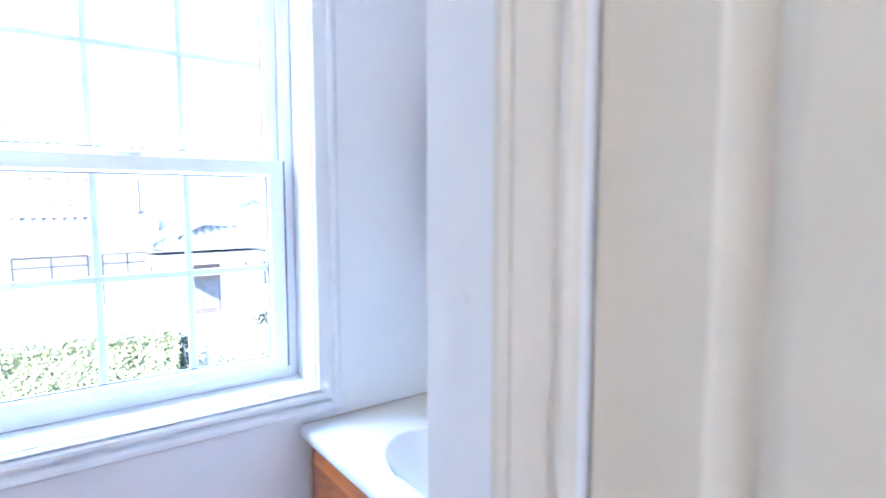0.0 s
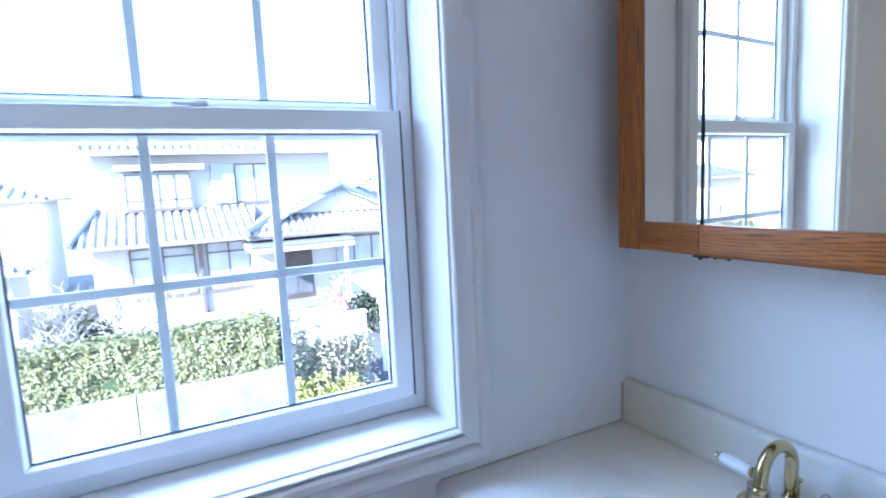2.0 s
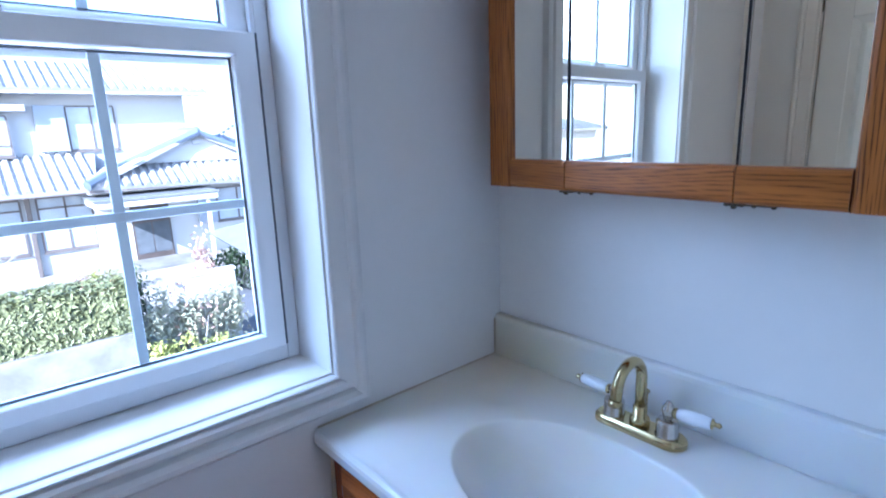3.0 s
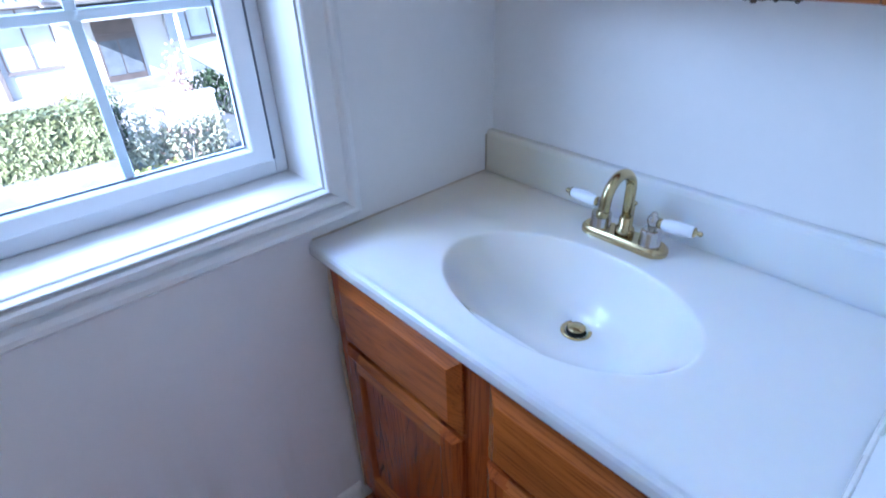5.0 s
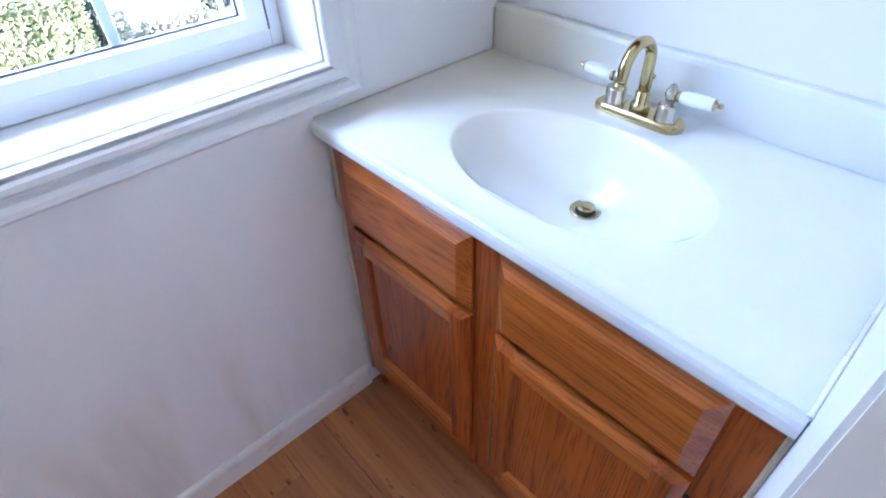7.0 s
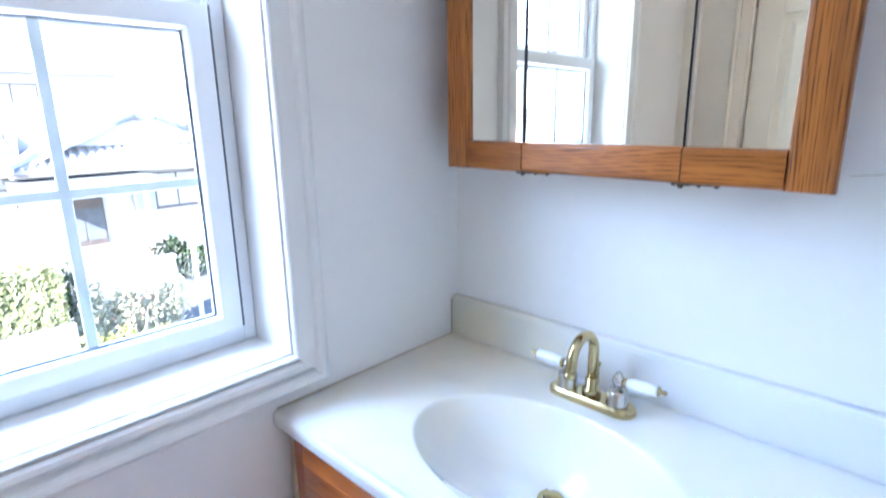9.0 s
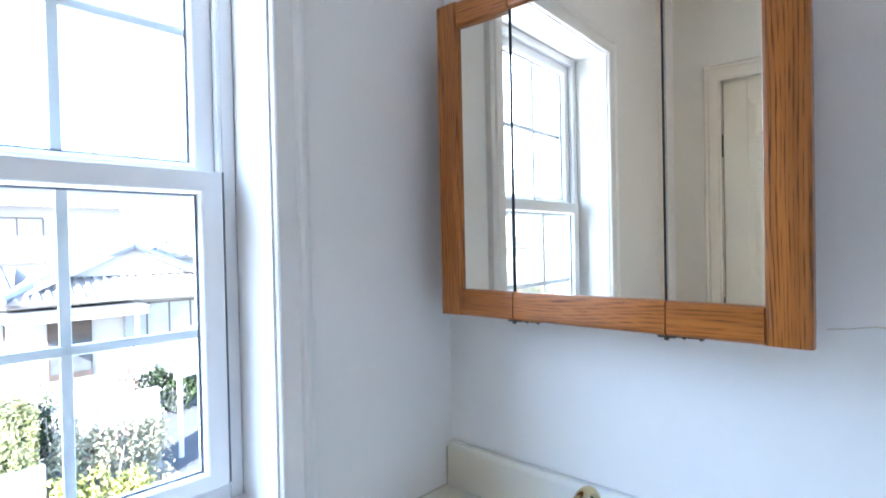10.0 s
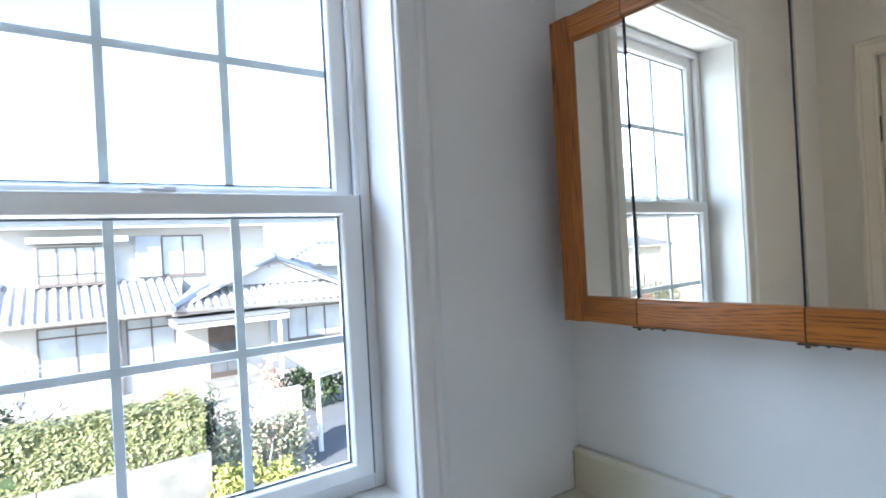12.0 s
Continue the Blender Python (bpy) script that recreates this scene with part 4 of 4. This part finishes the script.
def hedge_spot(rng):
    x = rng.uniform(-5.5, 0.9) if rng.random() < 0.85 else rng.uniform(-14, -5.5)
    e = 0.06 * noise.noise(Vector((x * 1.5, 0, 7)))
    k = rng.random()
    if k < 0.55:
        z = rng.uniform(-2.0, -1.1 + e)
        return (x, 9.53 + 0.08 * rng.random() + 0.1 * noise.noise(Vector((x * 2, z * 2, 1))), z), (0, -1, 0.2)
    if k < 0.92:
        return (x, rng.uniform(9.5, 10.4), -1.13 + e + 0.07 * rng.random()), (0, 0, 1)
    return (0.82 + 0.08 * rng.random(), rng.uniform(9.55, 10.4), rng.uniform(-1.95, -1.1)), (1, 0, 0.2)


leaf_part("leaves", leaves(15000, hedge_spot, 0.055, 5), LEAF, hedge)


def shrub(name, label, at, size, count, mat_, seed, leaf=0.06, core=True):
    sh = thing(name, label, "shrub", at)
    x, y, z = at
    rx, ry, rz = size
    rng = random.Random(seed)
    lobes = [(Vector((x + rng.uniform(-0.6, 0.6) * rx, y + rng.uniform(-0.5, 0.5) * ry, z + rng.uniform(0.35, 0.8) * rz)), rng.uniform(0.3, 0.52)) for _ in range(9)]
    stem = bmesh.new()
    for c, r in lobes:
        tube([(x, y, z), ((x + c.x) / 2, (y + c.y) / 2, (z + c.z) / 2), tuple(c)], [0.03, 0.02, 0.008], 6, bm=stem)
    part("stems", stem, BARK, sh)

    def spot(r_):
        c, r = lobes[r_.randrange(len(lobes))]
        d = Vector((r_.gauss(0, 1), r_.gauss(0, 1), r_.gauss(0, 1))).normalized() * (r * (0.55 + 0.5 * r_.random()))
        p = c + Vector((d.x * rx, d.y * ry, d.z * rz))
        p.z = max(p.z, z + 0.03)
        return p, d

    leaf_part("leaves", leaves(count, spot, leaf, seed), mat_, sh)
    return sh


shrub("flowering_shrub", "olive shrub with reddish tips beside the garden wall", (1.45, 10.1, G), (0.55, 0.5, 1.75), 1500, LEAF_OLIVE, 11)
shrub("flowering_shrub", "olive shrub with reddish tips beside the garden wall", (2.15, 10.3, G), (0.65, 0.5, 1.5), 1700, LEAF_OLIVE, 12)
shrub("flowering_shrub", "olive shrub with reddish tips beside the garden wall", (2.75, 10.75, G), (0.55, 0.35, 1.3), 1300, LEAF_OLIVE, 22)
shrub("red_tip_shrub", "sparse shrub with russet leaves", (2.1, 10.25, G), (0.6, 0.4, 1.8), 140, LEAF_RED, 13)
shrub("lime_shrub", "low yellow-green shrub in front of the flower bed", (1.35, 9.35, G), (0.5, 0.35, 0.95), 1100, LEAF_LIME, 14)
shrub("lime_shrub", "low yellow-green shrub in front of the flower bed", (2.0, 9.4, G), (0.45, 0.35, 0.8), 900, LEAF_LIME, 15)
shrub("small_conifer", "small dark conifer in a planter behind the hedge", (1.16, 10.2, G + 0.9), (0.24, 0.22, 1.2), 700, LEAF_DK, 16, 0.04)
pl = thing("planter_box", "grey planter box behind the garden wall", "planter", (1.2, 10.2, G))
part("box_body", box((0.98, 9.95, G), (1.42, 10.45, G + 0.9), 0.02), SHUTTER, pl)
shrub("garden_tree", "leafy dark evergreen shrub beside the carport", (5.0, 15.2, G), (1.25, 0.6, 1.25), 2200, LEAF_DK, 17, 0.08)
shrub("garden_tree", "pale garden shrub with reddish leaves by the entrance", (3.75, 14.6, G), (0.5, 0.5, 1.8), 500, LEAF_RED, 18, 0.07)
shrub("garden_shrub", "round green garden shrub behind the hedge", (-0.1, 12.4, G), (1.3, 0.8, 0.75), 1000, LEAF_OLIVE, 19, 0.06)
shrub("garden_shrub", "round green garden shrub behind the hedge", (-4.1, 11.9, G), (1.2, 0.8, 1.7), 1600, LEAF, 20, 0.06)
shrub("garden_shrub", "round green garden shrub behind the hedge", (-2.4, 13.3, G), (1.6, 0.7, 1.95), 3200, LEAF_DK, 21, 0.06)


def bare_tree(at, seed, height):
    tr = thing("bare_tree", "leafless pruned garden tree with pale twisted branches", "tree", at)
    rng = random.Random(seed)
    trunk, limbs = bmesh.new(), bmesh.new()
    p0 = Vector(at)
    p1 = p0 + Vector((0.1, 0.05, height * 0.45))
    tube([p0, (p0 + p1) / 2 + Vector((0.06, 0, 0)), p1], [0.11, 0.09, 0.075], 10, bm=trunk)
    part("trunk", trunk, BARK, tr)

    def grow(p, d, length, r, depth):
        pts, q = [p], p
        for _ in range(4):
            d = (d + Vector((rng.uniform(-0.45, 0.45), rng.uniform(-0.4, 0.4), rng.uniform(-0.2, 0.35)))).normalized()
            q = q + d * length / 4
            pts.append(q)
        tube(pts, [r * (1 - 0.14 * i) for i in range(5)], 6, bm=limbs)
        if depth:
            for i in (2, 3, 4):
                for _ in range(2 if i == 4 else 1):
                    nd = (d + Vector((rng.uniform(-1, 1), rng.uniform(-0.8, 0.8), rng.uniform(-0.3, 0.8)))).normalized()
                    grow(pts[i], nd, length * 0.62, r * 0.55, depth - 1)

    for k in range(5):
        a = k * 1.26 + rng.uniform(-0.3, 0.3)
        grow(p1 - Vector((0, 0, 0.1 * k)), Vector((math.cos(a), 0.6 * math.sin(a), 0.5)).normalized(), height * 0.42, 0.042, 3)
    part("limbs", limbs, BARK, tr)


bare_tree((-2.15, 12.2, G), 4, 2.7)
bare_tree((-3.3, 12.6, G), 9, 2.4)

# the low white gate wall, the carport and its bicycles
gate = thing("gate_wall", "white plastered gate wall with a flat cap", "garden wall", (3.0, 11.3, G))
part("wall_body", box((2.25, 11.2, G), (3.28, 11.4, -1.62), 0.01), PLASTER, gate)
part("cap", box((2.22, 11.17, -1.62), (3.31, 11.43, -1.56), 0.01), PLASTER, gate)
solid("pavement", box((3.45, 9.2, G), (7.6, 17.5, G + 0.015)), ASPHALT, "asphalt driveway under the carport, the carport's shade in its dark colour", "driveway", **shell)
car = thing("carport", "small carport with a corrugated roof on a white post", "carport", (3.85, 11.5, G))
part("post", tube([(3.78, 11.45, G + 0.014), (3.78, 11.45, -1.45)], 0.055, 12), STEEL, car)
part("post", tube([(5.4, 11.45, G + 0.014), (5.4, 11.45, -1.26)], 0.055, 12), STEEL, car)
part("beam", prism([(3.68, 11.4, -1.50), (6.6, 11.4, -1.185), (6.6, 11.4, -1.085), (3.68, 11.4, -1.40)], (0, 0.1, 0)), STEEL, car)
nw = 34
verts, faces = [], []
for i in range(nw * 4 + 1):
    y = 11.3 + 2.7 * i / (nw * 4)
    z = -1.38 + 0.20 * i / (nw * 4) + 0.018 * math.sin(i * math.pi / 2)
    verts += [(3.66, y, z), (6.8, y, z + 0.34), (3.66, y, z + 0.012), (6.8, y, z + 0.352)]
for i in range(nw * 4):
    k = 4 * i
    faces += [(k, k + 4, k + 5, k + 1), (k + 2, k + 3, k + 7, k + 6)]
part("corrugated_roof", mesh_from(verts, faces), SHEET, car)


def bicycle(at, turn):
    bike = thing("bicycle", "parked bicycle with thin tyres under the carport", "bicycle", at)
    bike.rotation_euler = (0, 0, 0)
    m = pose(*at, 0, 0, turn)
    for x in (-0.52, 0.52):
        ring = [m @ Vector((x + 0.32 * math.cos(a), 0, 0.33 + 0.32 * math.sin(a))) for a in (2 * math.pi * k / 24 for k in range(25))]
        w = part("wheel", tube(ring, 0.018, 6), RUBBER, bike)
        sp = bmesh.new()
        for k in range(8):
            a = math.pi * k / 8
            tube([m @ Vector((x - 0.31 * math.cos(a), 0, 0.33 - 0.31 * math.sin(a))), m @ Vector((x + 0.31 * math.cos(a), 0, 0.33 + 0.31 * math.sin(a)))], 0.003, 4, bm=sp)
        part("spokes", sp, CYCLE, w)
    fr = bmesh.new()
    for p, q in (((-0.52, 0.33), (-0.15, 0.3)), ((-0.15, 0.3), (-0.25, 0.85)), ((-0.52, 0.33), (-0.23, 0.75)), ((-0.15, 0.3), (0.38, 0.8)), ((-0.23, 0.75), (0.38, 0.85)), ((0.52, 0.33), (0.36, 1.0))):
        tube([m @ Vector((p[0], 0, p[1])), m @ Vector((q[0], 0, q[1]))], 0.016, 8, bm=fr)
    part("frame_tubes", fr, CYCLE, bike)
    part("handlebar", tube([m @ Vector((0.3, -0.27, 1.02)), m @ Vector((0.37, 0, 1.0)), m @ Vector((0.3, 0.27, 1.02))], 0.012, 8), CYCLE, bike)
    part("saddle", box((-0.13, -0.07, -0.03), (0.13, 0.07, 0.03), 0.025, 2), RUBBER, bike).matrix_local = Matrix.Translation(m @ Vector((-0.26, 0, 0.9)) - Vector(at)) @ pose(*at, 0, 0, turn)


bicycle((5.5, 15.0, G + 0.015), 20)
bicycle((6.1, 15.7, G + 0.015), 12)


def flower_pot(at, size, leaf_mat, seed):
    fp = thing("flower_pot", "terracotta pot with a small leafy plant", "flower pot", at, group="pots by the entrance")
    part("pot", lathe([(0.7 * size, 0), (size, 1.5 * size), (1.1 * size, 1.5 * size), (1.1 * size, 1.7 * size), (0.95 * size, 1.7 * size), (0.9 * size, 1.55 * size)], at, steps=16), TERRA, fp)
    c = Vector(at) + Vector((0, 0, 2.4 * size))
    leaf_part("leaves", leaves(120, lambda r: ((c + Vector((r.gauss(0, 1), r.gauss(0, 1), abs(r.gauss(0, 1)))) * size * 0.7), (0, 0, 1)), 0.07, seed), leaf_mat, fp)


for x, y, s, mt in ((1.05, 17.6, 0.2, LEAF_RED), (1.45, 17.8, 0.22, LEAF_LIME), (1.9, 17.5, 0.24, LEAF), (0.5, 17.4, 0.18, LEAF)):
    flower_pot((x, y, G), s, mt, int(x * 10))


# ---- outside: houses ----
def house_window(parent, x0, x1, z0, z1, y, leafs, frame_mat=SASH_DARK, pane_mat=CURTAINED, transom=None, deep=0.06):
    w = part("window", box((x0, y, z0), (x1, y - deep, z0 + 0.06)), frame_mat, parent)
    part("frame_bar", box((x0, y, z1 - 0.06), (x1, y - deep, z1)), frame_mat, w)
    for k in range(leafs + 1):
        x = x0 + (x1 - x0) * k / leafs
        part("frame_bar", box((x - 0.03, y, z0 + 0.06), (x + 0.03, y - deep, z1 - 0.06)), frame_mat, w)
    if transom:
        part("frame_bar", box((x0, y, transom - 0.03), (x1, y - deep, transom + 0.03)), frame_mat, w)
    for k in range(leafs):
        a, b = x0 + (x1 - x0) * k / leafs, x0 + (x1 - x0) * (k + 1) / leafs
        part("pane", box((a + 0.02, y - 0.01, z0 + 0.05), (b - 0.02, y - 0.025, z1 - 0.05)), pane_mat, w)
    part("sill", box((x0 - 0.05, y, z0 - 0.06), (x1 + 0.05, y - 0.1, z0)), frame_mat, w)
    return w


def tiled_slope(parent, e0, e1, t0, t1, pitch=0.30, name="roof"):
    """A roof slope from its eave e0..e1 up to its top t0..t1, with raised rows of tiles."""
    e0, e1, t0, t1 = (Vector(p) for p in (e0, e1, t0, t1))
    nrm = (e1 - e0).cross(t0 - e0).normalized()
    if nrm.z < 0:
        nrm = -nrm
    slab = part(name, prism([e0, e1, t1, t0], -0.12 * nrm), TILE, parent)
    along = (e1 - e0)
    n = max(2, int(along.length / pitch))
    for i in range(n + 1):
        f = i / n
        p = e0 + along * f
        d = along.normalized()
        # where the row that climbs straight up from p leaves the slope
        u = nrm.cross(d).normalized()
        if u.z < 0:
            u = -u
        full = (t0 - e0).dot(u)
        s0, s1 = (t0 - e0).dot(d), along.length + (t1 - e1).dot(d)
        s = f * along.length
        reach = 1.0
        if s < s0: reach = s / max(s0, 1e-6)
        if s > s1: reach = (along.length - s) / max(along.length - s1, 1e-6)
        if reach < 0.06:
            continue
        q = p + u * full * min(1, reach)
        rows, w = 7, 0.1
        bmx = bmesh.new()
        for k in range(rows):
            a0, a1 = p + (q - p) * (k / rows) , p + (q - p) * ((k + 1) / rows + 0.01)
            lift0, lift1 = 0.12, 0.09
            vs = [bmx.verts.new(v) for v in (a0 - d * w, a0 - d * w * 0.5 + nrm * lift0, a0 + d * w * 0.5 + nrm * lift0, a0 + d * w, a1 - d * w, a1 - d * w * 0.5 + nrm * lift1, a1 + d * w * 0.5 + nrm * lift1, a1 + d * w)]
            for fc in ((0, 1, 5, 4), (1, 2, 6, 5), (2, 3, 7, 6), (0, 3, 2, 1), (4, 5, 6, 7)):
                bmx.faces.new([vs[j] for j in fc])
        part("tile_row", bmx, TILE, slab)
    return slab


def ridge(parent, p, q, r=0.13):
    part("ridge_tiles", tube([p, Vector(p).lerp(Vector(q), 0.5), q], r, 8), TILE_DARK, parent)


house = thing("tiled_house", "white two-storey house with grey tiled roofs and brown window frames", "house", (2, 23, G))
part("wall", box((-3.1, 22.0, G), (2.3, 30, 0.0)), PLASTER, house)
part("wall", box((2.301, 21.5, G), (10.2, 30, 0.1)), PLASTER, house)
part("wall", box((-2.9, 23.5, 0.0), (6.3, 30, 3.25)), PLASTER, house, "upper storey wall")
lowroof = tiled_slope(house, (-3.6, 20.85, -0.30), (2.35, 20.85, -0.30), (-2.9, 23.6, 0.86), (2.9, 23.6, 0.86))
ridge(lowroof, (-3.6, 20.85, -0.2), (-2.9, 23.5, 0.95), 0.09)
part("fascia", box((-3.55, 20.9, -0.45), (2.3, 20.98, -0.31)), SASH_DARK, lowroof)
part("soffit", box((-3.5, 20.99, -0.44), (2.3, 22.0, -0.38)), PLASTER, lowroof)
uproof = tiled_slope(house, (-3.5, 22.5, 3.12), (7.0, 22.5, 3.12), (-2.6, 25.6, 4.5), (6.0, 25.6, 4.5))
part("fascia", box((-3.45, 22.55, 2.95), (6.95, 22.63, 3.10)), PLASTER, uproof)
part("soffit", box((-3.45, 22.64, 2.96), (6.95, 23.5, 3.02)), PLASTER, uproof)
tiled_slope(house, (7.0, 31, 3.12), (-3.5, 31, 3.12), (6.0, 25.6, 4.5), (-2.6, 25.6, 4.5))
# the hipped gable wing over the entrance
skirt = tiled_slope(house, (2.0, 20.25, -0.22), (10.9, 20.25, -0.50), (3.3, 21.55, 0.42), (9.3, 21.55, 0.30))
part("fascia", box((2.05, 20.3, -0.42), (10.8, 20.38, -0.3)), SASH_DARK, skirt)
part("soffit", box((2.05, 20.39, -0.46), (10.8, 21.5, -0.43)), PLASTER, skirt)
left = tiled_slope(house, (2.0, 29, -0.22), (2.0, 20.3, -0.22), (5.96, 29, 1.5), (5.96, 21.2, 1.5), 0.4)
right = tiled_slope(house, (9.9, 20.9, -0.30), (9.9, 29, -0.30), (5.96, 21.2, 1.5), (5.96, 29, 1.5), 0.4)
ridge(left, (5.96, 21.1, 1.55), (5.96, 29, 1.55), 0.15)
ridge(left, (5.96, 21.12, 1.50), (3.45, 21.2, 0.46), 0.16)
ridge(left, (3.45, 21.2, 0.46), (2.0, 20.2, -0.15), 0.16)
ridge(right, (5.96, 21.12, 1.50), (8.6, 21.2, 0.36), 0.10)
ridge(right, (8.6, 21.2, 0.40), (10.9, 20.2, -0.42), 0.11)
part("gable_wall", prism([(3.9, 21.4, 0.42), (8.1, 21.4, 0.38), (5.96, 21.4, 1.36)], (0, 0.3, 0)), PLASTER, house)
part("gable_vent", box((5.80, 21.33, 1.02), (6.12, 21.4, 1.2), 0.02), PLASTER, house)
can = part("canopy", box((2.0, 19.3, -0.88), (5.85, 21.45, -0.66), 0.02), PLASTER, house, "flat white entrance canopy")
part("canopy_top", box((1.95, 19.25, -0.66), (5.9, 21.45, -0.58), 0.01), SHEET, can)
part("post", box((5.45, 19.4, G), (5.57, 19.52, -0.88), 0.01), STEEL, can)
part("entrance_step", box((3.0, 19.9, G), (5.2, 21.5, G + 0.14), 0.02), CONCRETE, house)
ent = part("entrance_door", box((3.36, 21.5, G + 0.14), (4.66, 21.42, -1.1)), DOOR_WOOD, house, "dark brown sliding entrance door")
for x0, x1 in ((3.42, 3.98), (4.02, 4.60)):
    part("door_pane", box((x0, 21.42, -2.9), (x1, 21.405, -1.75)), DARKPANE, ent)
    part("door_rail", box((x0, 21.42, -1.62), (x1, 21.4, -1.55)), DOOR_WOOD, ent)
house_window(house, -1.92, 0.24, -2.42, -0.55, 22.0, 2, transom=-0.92)
house_window(house, 0.70, 2.28, -2.42, -0.52, 22.0, 2, transom=-0.92)
part("pillar", box((0.38, 21.95, G), (0.52, 21.82, -0.45), 0.01), SASH_DARK, house)
house_window(house, 6.5, 8.95, -2.05, -0.70, 21.5, 3)
for k in range(15):
    part("siding_board", box((-2.9, 23.488, 0.92 + 0.16 * k), (6.3, 23.5, 1.068 + 0.16 * k)), PLASTER, house)
house_window(house, -1.86, 0.42, 0.86, 2.25, 23.19, 4, transom=1.22)
part("bay_box", box((-1.95, 23.19, 0.78), (0.5, 23.5, 2.3)), PLASTER, house, "projecting window bay")
part("bay_roof", box((-2.15, 22.85, 2.36), (0.98, 23.5, 2.58), 0.02), PLASTER, house)
house_window(house, 2.18, 3.72, 0.95, 2.58, 23.5, 2)
part("shutter_box", box((1.22, 23.5, 0.95), (2.13, 23.28, 2.58), 0.02), SHUTTER, house, "grey steel shutter box")
part("shutter_box", box((5.7, 21.5, -2.05), (6.42, 21.3, -0.70), 0.02), SHUTTER, house, "grey steel shutter box")


def plain_house(label, x0, x1, y0, y1, wall_top, rise, wall_mat, seed, over=0.6):
    """A neighbouring house: walls, ridged tiled roof along x, windows on the near side."""
    h = thing("neighbour_house", label, "house", ((x0 + x1) / 2, y0, G))
    part("wall", box((x0, y0, G), (x1, y1, wall_top)), wall_mat, h)
    ym, zt, zr, hip = (y0 + y1) / 2, wall_top - 0.1, wall_top + rise, min((y1 - y0) * 0.45, (x1 - x0) * 0.35)
    a, b, c, d = (x0 - over, y0 - over, zt), (x1 + over, y0 - over, zt), (x1 + over, y1 + over, zt), (x0 - over, y1 + over, zt)
    p, q = (x0 + hip, ym, zr), (x1 - hip, ym, zr)
    r = tiled_slope(h, a, b, p, q, 0.45)
    tiled_slope(h, c, d, q, p, 0.6)
    tiled_slope(h, b, c, q, (q[0], ym + 0.02, zr), 0.6)
    tiled_slope(h, d, a, p, (p[0], ym - 0.02, zr), 0.6)
    ridge(r, (p[0], ym, zr + 0.06), (q[0], ym, zr + 0.06), 0.16)
    for corner, end in ((a, p), (b, q)):
        ridge(r, corner, end, 0.1)
    n = int((x1 - x0) / 3)
    for k in range(n):
        c = x0 + (k + 0.5) * (x1 - x0) / n
        for z in ([-2.4] if wall_top < 1.2 else [-2.4, 0.3]):
            house_window(h, c - 0.8, c + 0.8, z, z + 1.25, y0, 2)
    return h


plain_house("cream house with a dark tiled roof behind the garden", -13.5, -5.4, 27, 34, 1.6, 1.1, CREAM, 1)
plain_house("small pale garden shed house with a tiled roof", -9.2, -5.4, 21.6, 24.5, -0.8, 0.5, PLASTER, 2)
plain_house("far house with a bluish tiled roof", 9.5, 19, 30, 37, 1.0, 1.2, PLASTER, 3)
plain_house("white neighbouring house with a blue-grey tiled roof", -38, -24, 21, 29, 1.0, 1.6, PLASTER, 4)
plain_house("far white house with a grey tiled roof", -60, -46, 40, 48, 2.5, 2.0, CREAM, 5)
shrub("russet_bush", "russet autumn bush in the neighbouring garden", (-27.5, 17.5, G), (2.2, 1.2, 1.3), 1100, LEAF_RED, 31, 0.14)
shrub("green_bush", "pale olive bush in the neighbouring garden", (-31.5, 18.0, G), (2.4, 1.2, 1.6), 1500, LEAF_OLIVE, 32, 0.14)
shrub("green_bush", "yellow-green bush in the neighbouring garden", (-24.0, 17.0, G), (1.8, 1.2, 1.8), 1200, LEAF_LIME, 33, 0.14)


# ---- floor planks ----
planks = thing("floor", "warm brown wood plank floor with dark knots", "floor", (WEST, SOUTH, 0), kind="structure")
rng = random.Random(8)
x, shared = WEST + 0.002, {}
PW, PL = 0.118, 0.92
while x < -0.02:
    y = SOUTH + 0.002 - rng.uniform(0, PL)
    w = min(PW, -0.002 - x)
    while y < -0.002:
        a, b = max(y, SOUTH + 0.002), min(y + PL, -0.002)
        if b - a > 0.02:
            key = (round(w, 3), round(b - a, 3))
            if key not in shared:
                shared[key] = finish(box((0, 0, -0.012), (w - 0.0012, b - a - 0.0012, 0), 0.0012), PLANK, "plank")
            ob = new("plank", shared[key])
            ob.parent = planks
            ob.location = (x - WEST, a - SOUTH, 0)
        y += PL
    x += PW
